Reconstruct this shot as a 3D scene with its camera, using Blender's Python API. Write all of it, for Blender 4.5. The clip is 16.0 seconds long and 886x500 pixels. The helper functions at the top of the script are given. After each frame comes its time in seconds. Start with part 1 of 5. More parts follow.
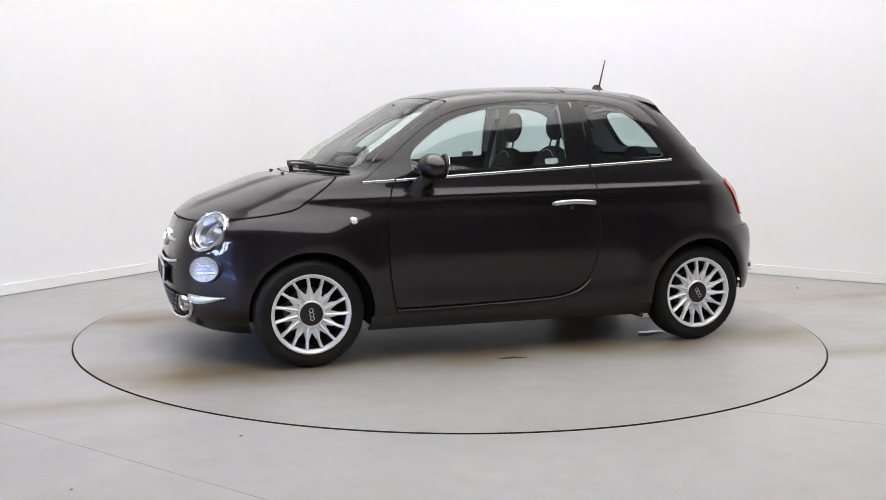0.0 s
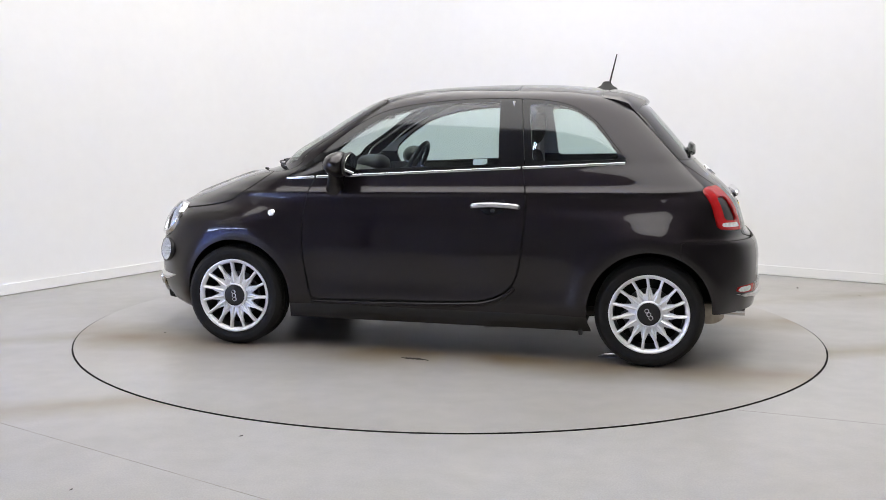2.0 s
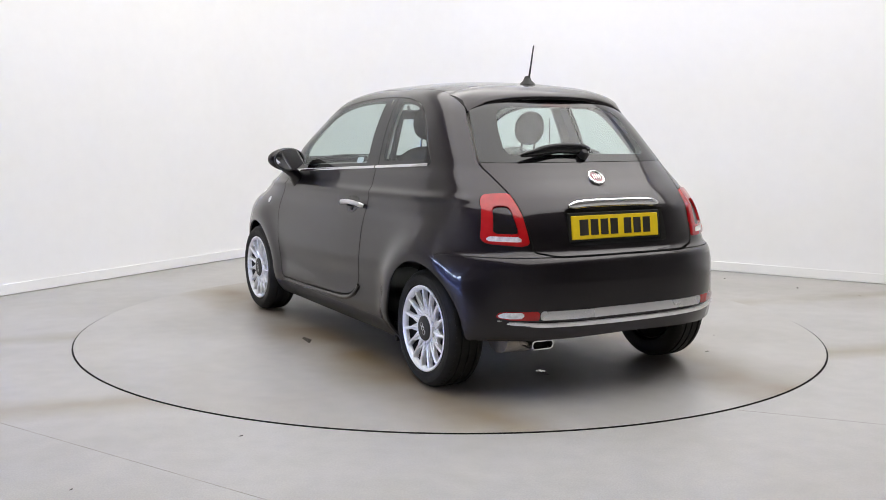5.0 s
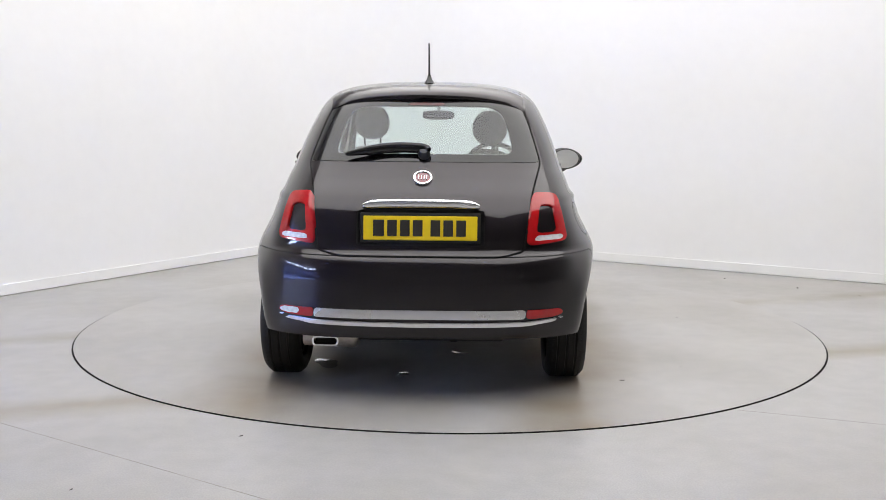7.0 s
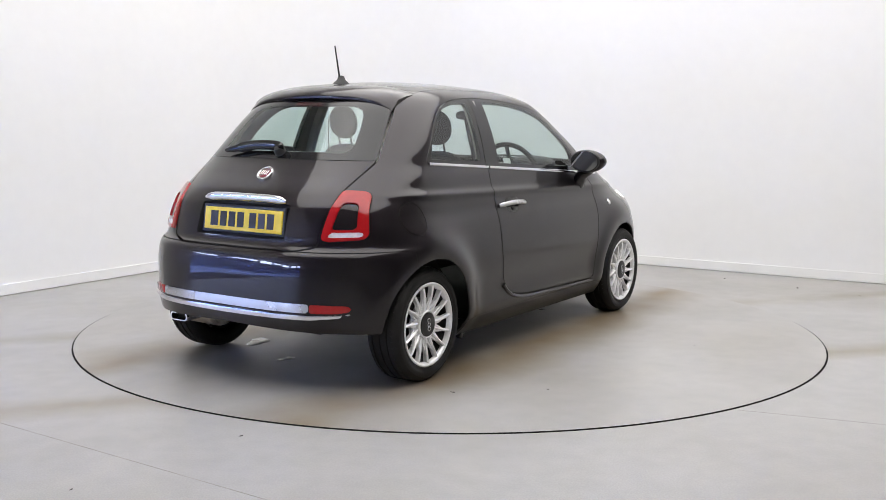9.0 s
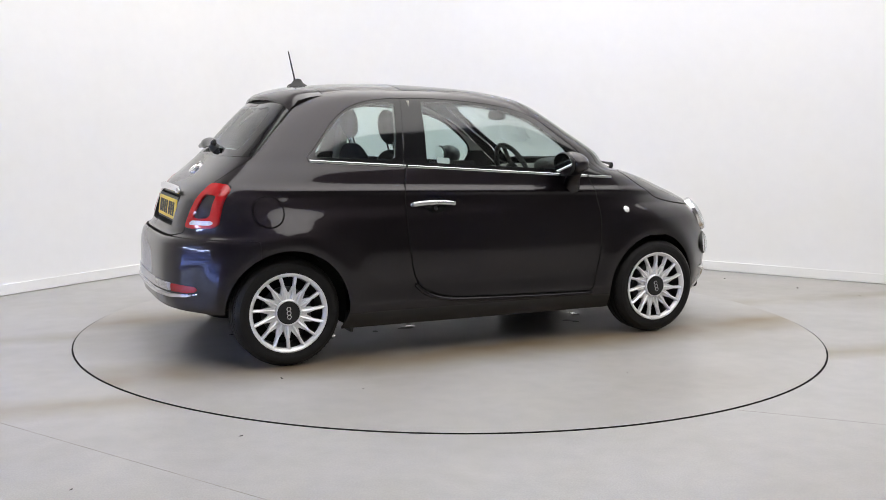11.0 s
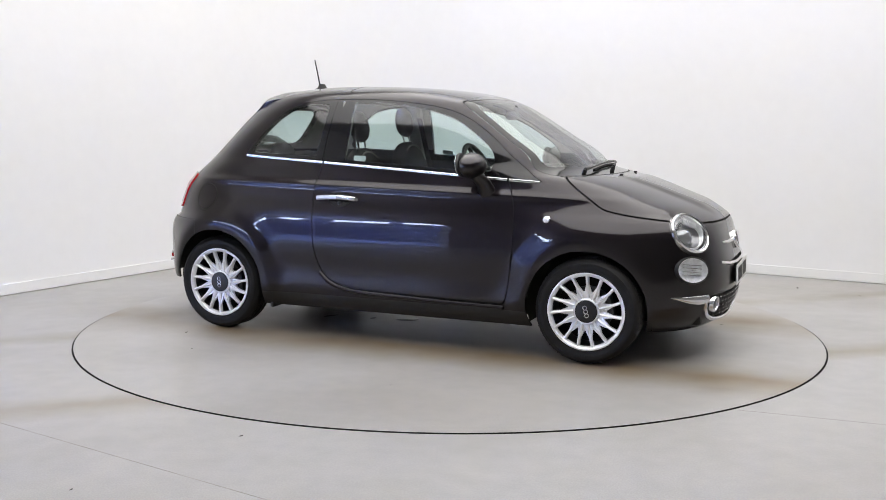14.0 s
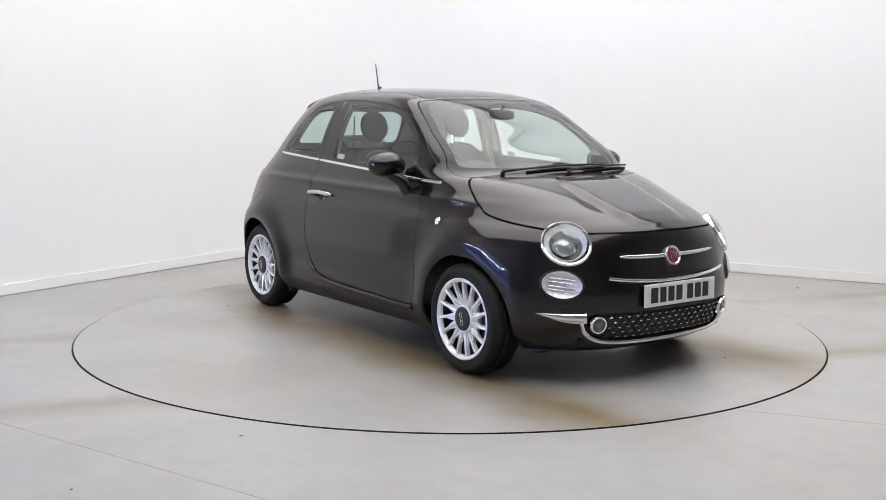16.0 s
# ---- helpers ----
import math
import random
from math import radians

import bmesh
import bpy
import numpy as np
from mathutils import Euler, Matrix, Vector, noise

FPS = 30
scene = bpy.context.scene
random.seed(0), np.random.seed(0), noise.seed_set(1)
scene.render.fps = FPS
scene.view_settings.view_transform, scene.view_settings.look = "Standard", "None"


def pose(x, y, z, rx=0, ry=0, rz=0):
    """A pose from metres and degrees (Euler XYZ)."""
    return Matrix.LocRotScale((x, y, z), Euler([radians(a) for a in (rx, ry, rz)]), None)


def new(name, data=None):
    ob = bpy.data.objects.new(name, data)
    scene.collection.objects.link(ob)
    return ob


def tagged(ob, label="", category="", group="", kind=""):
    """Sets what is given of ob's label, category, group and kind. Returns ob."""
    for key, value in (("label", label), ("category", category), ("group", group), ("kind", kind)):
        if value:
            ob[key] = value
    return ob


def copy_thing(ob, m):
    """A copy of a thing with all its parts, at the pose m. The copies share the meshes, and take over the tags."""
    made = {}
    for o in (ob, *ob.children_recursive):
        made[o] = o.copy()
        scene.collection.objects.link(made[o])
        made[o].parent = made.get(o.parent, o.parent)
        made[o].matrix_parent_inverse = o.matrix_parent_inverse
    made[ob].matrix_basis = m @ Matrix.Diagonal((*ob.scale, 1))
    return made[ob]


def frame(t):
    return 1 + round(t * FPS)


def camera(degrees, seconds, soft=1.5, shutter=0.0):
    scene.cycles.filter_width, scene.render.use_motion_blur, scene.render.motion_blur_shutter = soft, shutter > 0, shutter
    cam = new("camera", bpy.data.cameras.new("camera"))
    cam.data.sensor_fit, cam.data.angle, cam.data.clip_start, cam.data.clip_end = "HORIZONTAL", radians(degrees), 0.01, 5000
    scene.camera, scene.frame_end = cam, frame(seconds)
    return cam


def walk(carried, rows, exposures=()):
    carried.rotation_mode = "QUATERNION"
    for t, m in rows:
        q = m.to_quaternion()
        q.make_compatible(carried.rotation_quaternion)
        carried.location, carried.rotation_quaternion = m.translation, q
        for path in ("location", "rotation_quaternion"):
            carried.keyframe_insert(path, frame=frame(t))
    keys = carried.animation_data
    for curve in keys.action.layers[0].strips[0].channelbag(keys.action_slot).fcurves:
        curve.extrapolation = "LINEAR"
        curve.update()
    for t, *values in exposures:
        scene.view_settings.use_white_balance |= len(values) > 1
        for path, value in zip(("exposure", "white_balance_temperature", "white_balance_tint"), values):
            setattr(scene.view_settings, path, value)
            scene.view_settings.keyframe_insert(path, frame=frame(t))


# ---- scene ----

# ---- camera: on a stand, still for the whole shot ----
cam = camera(48.15, 16.0, soft=0.65)
still = pose(0, -6.202, 1.2646, 90 - 7.28, 0, 0.395) @ pose(0, 0, 0, 0, 0, 0.432)
walk(cam, [(0.0, still), (16.0, still)])

# ---- world and large lights ----
world = bpy.data.worlds.new("world")
scene.world = world
world.use_nodes = True
world.node_tree.nodes["Background"].inputs[0].default_value = (0.55, 0.62, 0.8, 1)
world.node_tree.nodes["Background"].inputs[1].default_value = 0.15
scene.view_settings.exposure = 0.0
LAMP = 2.84      # radiance of the ceiling panels
HALL = 5.5      # strength of the added glow in the unseen hall beyond the shutter door


# ---- materials ----
def mat(name, color, rough=0.5, metal=0.0, spec=0.5, coat=0.0, coat_rough=0.03, vary=0.0, scale=20.0, bump=0.0, rough_vary=0.0, fine=0.0, trans=0.0, emit=0.0):
    m = bpy.data.materials.new(name)
    m.use_nodes = True
    nt = m.node_tree
    b = nt.nodes["Principled BSDF"]
    c = (*color, 1)
    b.inputs["Base Color"].default_value = c
    b.inputs["Roughness"].default_value = rough
    b.inputs["Metallic"].default_value = metal
    b.inputs["Specular IOR Level"].default_value = spec
    b.inputs["Coat Weight"].default_value = coat
    b.inputs["Coat Roughness"].default_value = coat_rough
    b.inputs["Transmission Weight"].default_value = trans
    if emit:
        b.inputs["Emission Color"].default_value = c
        b.inputs["Emission Strength"].default_value = emit
    if vary or bump or rough_vary or fine:
        tc = nt.nodes.new("ShaderNodeTexCoord")
        n1 = nt.nodes.new("ShaderNodeTexNoise")
        n1.inputs["Scale"].default_value = scale
        n1.inputs["Detail"].default_value = 6
        nt.links.new(tc.outputs["Object"], n1.inputs["Vector"])
        n2 = nt.nodes.new("ShaderNodeTexNoise")
        n2.inputs["Scale"].default_value = scale * 14
        n2.inputs["Detail"].default_value = 3
        nt.links.new(tc.outputs["Object"], n2.inputs["Vector"])
        if vary or fine:
            def ramp(src, amount):
                r = nt.nodes.new("ShaderNodeMapRange")
                r.inputs["From Min"].default_value, r.inputs["From Max"].default_value = 0.3, 0.7
                r.inputs["To Min"].default_value, r.inputs["To Max"].default_value = 1 - amount, 1 + amount
                nt.links.new(src, r.inputs["Value"])
                return r.outputs[0]
            mul = nt.nodes.new("ShaderNodeMath")
            mul.operation = "MULTIPLY"
            nt.links.new(ramp(n1.outputs["Fac"], vary), mul.inputs[0])
            nt.links.new(ramp(n2.outputs["Fac"], fine), mul.inputs[1])
            mix = nt.nodes.new("ShaderNodeVectorMath")
            mix.operation = "SCALE"
            mix.inputs[0].default_value = color
            nt.links.new(mul.outputs[0], mix.inputs["Scale"])
            nt.links.new(mix.outputs[0], b.inputs["Base Color"])
        if rough_vary:
            r = nt.nodes.new("ShaderNodeMapRange")
            r.inputs["From Min"].default_value, r.inputs["From Max"].default_value = 0.3, 0.7
            r.inputs["To Min"].default_value, r.inputs["To Max"].default_value = rough - rough_vary, rough + rough_vary
            nt.links.new(n1.outputs["Fac"], r.inputs["Value"])
            nt.links.new(r.outputs[0], b.inputs["Roughness"])
        if bump:
            bp = nt.nodes.new("ShaderNodeBump")
            bp.inputs["Strength"].default_value = bump
            bp.inputs["Distance"].default_value = 0.004
            nt.links.new(n2.outputs["Fac"], bp.inputs["Height"])
            nt.links.new(bp.outputs[0], b.inputs["Normal"])
    return m


def concrete(name, color, stain, stain_amount, rough, angle, lines, wide):
    """Sealed concrete: cloudy tone, fine grit, and two brown bands that tyres have left, at those offsets across the given angle."""
    m = mat(name, color, rough, spec=0.35)
    nt = m.node_tree
    b = nt.nodes["Principled BSDF"]
    tc = nt.nodes.new("ShaderNodeTexCoord")

    def noise_node(s, d, off):
        mp = nt.nodes.new("ShaderNodeMapping")
        mp.inputs["Location"].default_value = off
        nt.links.new(tc.outputs["Object"], mp.inputs["Vector"])
        n = nt.nodes.new("ShaderNodeTexNoise")
        n.inputs["Scale"].default_value, n.inputs["Detail"].default_value = s, d
        nt.links.new(mp.outputs[0], n.inputs["Vector"])
        return n.outputs["Fac"]

    def spread(src, a, z, lo, hi):
        r = nt.nodes.new("ShaderNodeMapRange")
        for k, v in zip(("From Min", "From Max", "To Min", "To Max"), (a, z, lo, hi)):
            r.inputs[k].default_value = v
        nt.links.new(src, r.inputs["Value"])
        return r.outputs[0]
    cloud = spread(noise_node(1.1, 5, (3, 1, 0)), 0.3, 0.7, 0.93, 1.06)
    grit = spread(noise_node(150, 3, (0, 0, 0)), 0.3, 0.7, 0.90, 1.09)
    trowel = spread(noise_node(9, 5, (5, 0, 2)), 0.3, 0.7, 0.95, 1.05)
    mul = nt.nodes.new("ShaderNodeMath")
    mul.operation = "MULTIPLY"
    mul2 = nt.nodes.new("ShaderNodeMath")
    mul2.operation = "MULTIPLY"
    nt.links.new(cloud, mul2.inputs[0])
    nt.links.new(trowel, mul2.inputs[1])
    nt.links.new(mul2.outputs[0], mul.inputs[0])
    nt.links.new(grit, mul.inputs[1])
    tone = nt.nodes.new("ShaderNodeVectorMath")
    tone.operation = "SCALE"
    nt.links.new(mul.outputs[0], tone.inputs["Scale"])
    mix = nt.nodes.new("ShaderNodeMix")
    mix.data_type = "RGBA"
    mix.inputs["A"].default_value = (*color, 1)
    mix.inputs["B"].default_value = (*stain, 1)
    turn = nt.nodes.new("ShaderNodeMapping")
    turn.inputs["Rotation"].default_value = (0, 0, -angle)
    nt.links.new(tc.outputs["Object"], turn.inputs["Vector"])
    xyz = nt.nodes.new("ShaderNodeSeparateXYZ")
    nt.links.new(turn.outputs[0], xyz.inputs[0])
    total = None

    def calc(op, a, b=None):
        n = nt.nodes.new("ShaderNodeMath")
        n.operation = op
        for i, q in enumerate((a, b)):
            if q is None:
                continue
            if isinstance(q, (int, float)):
                n.inputs[i].default_value = q
            else:
                nt.links.new(q, n.inputs[i])
        return n.outputs[0]
    wob = calc("MULTIPLY", calc("SUBTRACT", noise_node(1.6, 3, (2, 2, 0)), 0.5), 0.25)
    for at in lines:
        off = calc("ABSOLUTE", calc("SUBTRACT", calc("ADD", xyz.outputs["Y"], wob), at))
        band = spread(off, wide, 0.02, 0.0, 1.0)
        total = band if total is None else calc("MAXIMUM", total, band)
    blot = spread(noise_node(1.3, 2, (7.3, 2.1, 0)), 0.25, 0.62, 0.15, 1.0)
    faint = spread(noise_node(0.7, 2, (1.3, 5.1, 0)), 0.40, 0.85, 0.0, 0.35)
    nt.links.new(calc("MULTIPLY", calc("MAXIMUM", calc("MULTIPLY", total, blot), faint), stain_amount), mix.inputs["Factor"])
    nt.links.new(mix.outputs["Result"], tone.inputs[0])
    nt.links.new(tone.outputs[0], b.inputs["Base Color"])
    nt.links.new(spread(noise_node(1.4, 2, (1, 9, 0)), 0.25, 0.75, rough - 0.05, rough + 0.08), b.inputs["Roughness"])
    bp = nt.nodes.new("ShaderNodeBump")
    bp.inputs["Strength"].default_value, bp.inputs["Distance"].default_value = 0.12, 0.002
    nt.links.new(noise_node(60, 4, (0, 4, 0)), bp.inputs["Height"])
    nt.links.new(bp.outputs[0], b.inputs["Normal"])
    return m


PAINT = mat("black_paint", (0.0145, 0.0115, 0.0138), 0.42, 1.0, 0.5, coat=0.85, coat_rough=0.014, vary=0.08, scale=3, fine=0.0)
GLOSS_BLACK = mat("gloss_black", (0.006, 0.006, 0.007), 0.08, spec=0.5, vary=0.05, scale=4)
PLASTIC = mat("black_plastic", (0.012, 0.012, 0.013), 0.45, vary=0.15, scale=12, bump=0.1)
LINING = mat("dark_lining", (0.02, 0.02, 0.021), 0.8, spec=0.2, vary=0.15, scale=9)
HEADLINER = mat("headliner", (0.45, 0.44, 0.41), 0.9, spec=0.1, vary=0.06, scale=15, fine=0.08)
RUBBER = mat("tyre_rubber", (0.0095, 0.009, 0.009), 0.6, spec=0.28, vary=0.2, scale=14, bump=0.25, fine=0.15)
CHROME = mat("chrome", (0.74, 0.74, 0.75), 0.10, 1.0, rough_vary=0.02, scale=3)
SATIN = mat("satin_chrome", (0.62, 0.62, 0.63), 0.28, 1.0, rough_vary=0.03, scale=3)
ALLOY = mat("silver_alloy", (0.88, 0.88, 0.89), 0.32, 0.3, coat=0.5, coat_rough=0.1, vary=0.06, scale=25, fine=0.06)
BRAKE = mat("brake_metal", (0.10, 0.10, 0.105), 0.5, 0.8, vary=0.3, scale=18)
RED_LENS = mat("red_lens", (0.40, 0.006, 0.008), 0.12, spec=0.3, coat=0.7, vary=0.1, scale=30)
CLEAR_LENS = mat("clear_lens", (0.80, 0.80, 0.80), 0.12, 0.1, coat=0.8, vary=0.2, scale=60)
PROJECTOR = mat("projector_glass", (0.34, 0.35, 0.36), 0.08, 0.6, coat=1.0)
BEZEL = mat("lamp_bezel", (0.30, 0.30, 0.31), 0.25, 0.6, vary=0.15, scale=30)
REFLECTOR = mat("lamp_reflector", (0.82, 0.83, 0.84), 0.34, 0.4, vary=0.2, scale=40)
YELLOW = mat("yellow_plate", (0.84, 0.60, 0.010), 0.35, vary=0.05, scale=30)
WHITE_PLATE = mat("white_plate", (0.72, 0.72, 0.71), 0.35, vary=0.05, scale=30)
INK = mat("black_ink", (0.02, 0.016, 0.014), 0.5)
BADGE_RED = mat("badge_red", (0.16, 0.012, 0.025), 0.15, coat=1.0)
SEAT = mat("seat_fabric", (0.035, 0.034, 0.036), 0.9, spec=0.2, vary=0.2, scale=20, bump=0.06)
IVORY = mat("seat_piping", (0.35, 0.34, 0.31), 0.7, vary=0.08, scale=20)
STICKER = mat("paper_sticker", (0.7, 0.71, 0.7), 0.6, vary=0.08, scale=50)
RUST = mat("exhaust_steel", (0.42, 0.38, 0.32), 0.45, 0.8, vary=0.3, scale=20)
WALL = mat("white_wall_paint", (0.86, 0.86, 0.865), 0.75, spec=0.2, vary=0.012, scale=0.7, fine=0.008, bump=0.04)
SKIRT = mat("white_gloss_paint", (0.86, 0.86, 0.86), 0.4, vary=0.02, scale=4)
# grey of the unseen walls and ceiling, set by how dark the car reflects
DARKWALL = mat("unseen_room_grey", (0.48, 0.47, 0.455), 0.85, vary=0.08, scale=0.8)
FLOOR = concrete("sealed_concrete", (0.362, 0.355, 0.346), (0.225, 0.185, 0.120), 0.8, 0.36, 0.31, (0.22, -1.31), 0.20)
DISC = concrete("turntable_concrete", (0.362, 0.354, 0.342), (0.175, 0.125, 0.062), 0.97, 0.33, 0.0, (0.86, -0.68), 0.46)
PIT = mat("gap_dark", (0.012, 0.011, 0.01), 0.9)
LIGHT = mat("lamp_diffuser", (1.0, 0.98, 0.955), 0.5, emit=LAMP)
# the light ceiling is brightest over the turntable and fades towards its rim
nt = LIGHT.node_tree
tc = nt.nodes.new("ShaderNodeTexCoord")
xyz = nt.nodes.new("ShaderNodeSeparateXYZ")
nt.links.new(tc.outputs["Object"], xyz.inputs[0])
fade = None
for axis in ("X", "Y"):
    ab = nt.nodes.new("ShaderNodeMath")
    ab.operation = "ABSOLUTE"
    nt.links.new(xyz.outputs[axis], ab.inputs[0])
    mr = nt.nodes.new("ShaderNodeMapRange")
    mr.interpolation_type = "SMOOTHSTEP"
    for key, value in zip(("From Min", "From Max", "To Min", "To Max"), (2.7, 3.68, LAMP, LAMP * 0.75)):
        mr.inputs[key].default_value = value
    nt.links.new(ab.outputs[0], mr.inputs["Value"])
    if fade is None:
        fade = mr.outputs[0]
    else:
        mn = nt.nodes.new("ShaderNodeMath")
        mn.operation = "MINIMUM"
        nt.links.new(fade, mn.inputs[0])
        nt.links.new(mr.outputs[0], mn.inputs[1])
        fade = mn.outputs[0]
nt.links.new(fade, nt.nodes["Principled BSDF"].inputs["Emission Strength"])
# blue of the daylight is put into the hall's floor and wall colours
HALL_FLOOR = mat("hall_floor", (0.34, 0.42, 0.70), 0.5, vary=0.2, scale=0.6)
HALL_WALL = mat("hall_wall", (0.40, 0.46, 0.66), 0.8, vary=0.1, scale=0.7)
STREAK_GLOW = mat("streak_glow", (0.62, 0.74, 1.0), 0.5, emit=6.0 * HALL)
HALL_GLOW = mat("hall_glow", (0.56, 0.66, 1.0), 0.5, emit=6.5 * HALL)
BAND_DARK = mat("band_dark", (0.05, 0.05, 0.055), 0.6, 0.4, vary=0.2, scale=5)


def glass(name, tint, base=0.05):
    """Thin sheet of tinted glass: straight through with a tint, mirror-like at a slant."""
    m = bpy.data.materials.new(name)
    m.use_nodes = True
    nt = m.node_tree
    nt.nodes.clear()
    out = nt.nodes.new("ShaderNodeOutputMaterial")
    clear = nt.nodes.new("ShaderNodeBsdfTransparent")
    clear.inputs[0].default_value = (*tint, 1)
    shine = nt.nodes.new("ShaderNodeBsdfGlossy")
    shine.inputs["Roughness"].default_value = 0.02
    lw = nt.nodes.new("ShaderNodeLayerWeight")
    lw.inputs["Blend"].default_value = 0.5
    pw = nt.nodes.new("ShaderNodeMath")
    pw.operation = "POWER"
    pw.inputs[1].default_value = 5.0
    nt.links.new(lw.outputs["Facing"], pw.inputs[0])
    fr = nt.nodes.new("ShaderNodeMath")
    fr.operation = "MULTIPLY_ADD"
    fr.inputs[1].default_value, fr.inputs[2].default_value = 1 - base, base
    nt.links.new(pw.outputs[0], fr.inputs[0])
    mix = nt.nodes.new("ShaderNodeMixShader")
    nt.links.new(fr.outputs[0], mix.inputs[0])
    nt.links.new(clear.outputs[0], mix.inputs[1])
    nt.links.new(shine.outputs[0], mix.inputs[2])
    nt.links.new(mix.outputs[0], out.inputs[0])
    return m


GLASS = glass("tinted_glass", (0.72, 0.82, 0.795), 0.085)
GLASS_CLEAR = glass("windscreen_glass", (0.82, 0.88, 0.855), 0.11)
LENS_GLASS = glass("lens_glass", (0.93, 0.94, 0.95))
GLASS_DARK = mat("roof_glass", (0.008, 0.008, 0.009), 0.04, spec=0.6)
MIRROR = mat("mirror_glass", (0.8, 0.82, 0.82), 0.02, 1.0)


# ---- building helpers ----
def mesh_object(name, verts, faces, material, parent=None, smooth=False, normals=None, label=""):
    me = bpy.data.meshes.new(name)
    me.from_pydata([tuple(v) for v in verts], [], [tuple(f) for f in faces])
    me.materials.append(material)
    if smooth:
        me.polygons.foreach_set("use_smooth", [True] * len(me.polygons))
    me.update()
    if normals is not None:
        me.normals_split_custom_set_from_vertices([tuple(n) for n in normals])
    ob = new(name, me)
    if parent:
        ob.parent = parent
    if label:
        tagged(ob, label)
    return ob


def part(name, bm, material, parent=None, label="", smooth=True, sharp=35):
    """Link a bmesh as one mesh object under a thing or a part."""
    me = bpy.data.meshes.new(name)
    bmesh.ops.recalc_face_normals(bm, faces=bm.faces)
    if smooth:
        lim = radians(sharp)
        for e in bm.edges:
            e.smooth = len(e.link_faces) == 2 and e.calc_face_angle(0) < lim
        for f in bm.faces:
            f.smooth = True
    bm.to_mesh(me)
    bm.free()
    me.materials.append(material)
    ob = new(name, me)
    if parent:
        ob.parent = parent
    if label:
        tagged(ob, label)
    return ob


def box(sx, sy, sz, m=None, bevel=0.0, seg=2):
    bm = bmesh.new()
    bmesh.ops.create_cube(bm, size=1)
    bmesh.ops.scale(bm, vec=(sx, sy, sz), verts=bm.verts)
    if bevel:
        bmesh.ops.bevel(bm, geom=bm.edges[:], offset=bevel, segments=seg, profile=0.6, affect="EDGES")
    if m is not None:
        bmesh.ops.transform(bm, matrix=m, verts=bm.verts)
    return bm


def lathe(profile, axis_m=None, seg=64):
    """Turn a profile of (radius, height) about z; ends on the axis are closed."""
    bm = bmesh.new()
    rings = []
    for r, h in profile:
        if r < 1e-6:
            rings.append([bm.verts.new((0, 0, h))])
        else:
            rings.append([bm.verts.new((r * math.cos(2 * math.pi * i / seg), r * math.sin(2 * math.pi * i / seg), h)) for i in range(seg)])
    for a, b in zip(rings, rings[1:]):
        for i in range(seg):
            j = (i + 1) % seg
            q = [a[i % len(a)], a[j % len(a)], b[j % len(b)], b[i % len(b)]]
            u = list(dict.fromkeys(q))
            if len(u) > 2:
                bm.faces.new(u)
    if axis_m is not None:
        bmesh.ops.transform(bm, matrix=axis_m, verts=bm.verts)
    return bm


def tube(points, radius, seg=10, flat=1.0, up=(0, 0, 1), taper=None):
    """A round (or flattened) bar along points."""
    bm = bmesh.new()
    pts = [Vector(q) for q in points]
    rings = []
    for i, q in enumerate(pts):
        d = (pts[min(i + 1, len(pts) - 1)] - pts[max(i - 1, 0)]).normalized()
        side = d.cross(Vector(up))
        side = side.normalized() if side.length > 1e-5 else Vector((1, 0, 0))
        top = side.cross(d).normalized()
        r = radius * (taper[i] if taper else 1)
        rings.append([bm.verts.new(q + side * r * flat * math.cos(2 * math.pi * k / seg) + top * r * math.sin(2 * math.pi * k / seg)) for k in range(seg)])
    for a, b in zip(rings, rings[1:]):
        for k in range(seg):
            bm.faces.new((a[k], a[(k + 1) % seg], b[(k + 1) % seg], b[k]))
    bm.faces.new(rings[0])
    bm.faces.new(list(reversed(rings[-1])))
    return bm


def slab(poly, z0, z1):
    """A plan outline drawn up from z0 to z1."""
    bm = bmesh.new()
    lo = [bm.verts.new((x, y, z0)) for x, y in poly]
    hi = [bm.verts.new((x, y, z1)) for x, y in poly]
    n = len(poly)
    for i in range(n):
        bm.faces.new((lo[i], lo[(i + 1) % n], hi[(i + 1) % n], hi[i]))
    bm.faces.new(list(reversed(lo)))
    bm.faces.new(hi)
    return bm


# ---- room ----
ROOM_H = 4.7
CORNER = Vector((-1.11, 4.49))
ALONG_L = Vector((-0.510, -0.860))      # left wall, from the corner towards the camera's side
ALONG_R = Vector((0.863, -0.505))       # right wall, from the corner
BEND = 1.25
WHITE_LEN = 4.75         # white ends here; unseen wall on to the shutter door greyed to darken reflections
LEFT_LEN, RIGHT_LEN = 6.9, 12.0


def wall_line():
    """Inner line of the white wall: left end, round corner, right end."""
    pts = [CORNER + ALONG_L * WHITE_LEN]
    a, b = CORNER + ALONG_L * BEND, CORNER + ALONG_R * BEND
    for i in range(25):
        s = i / 24
        pts.append(a * (1 - s) ** 2 + CORNER * (2 * s * (1 - s)) + b * s ** 2)
    pts.append(CORNER + ALONG_R * RIGHT_LEN)
    return pts


def offset_line(pts, d):
    out = []
    for i, q in enumerate(pts):
        t = (pts[min(i + 1, len(pts) - 1)] - pts[max(i - 1, 0)]).normalized()
        out.append(q + Vector((-t.y, t.x)) * d)
    return out


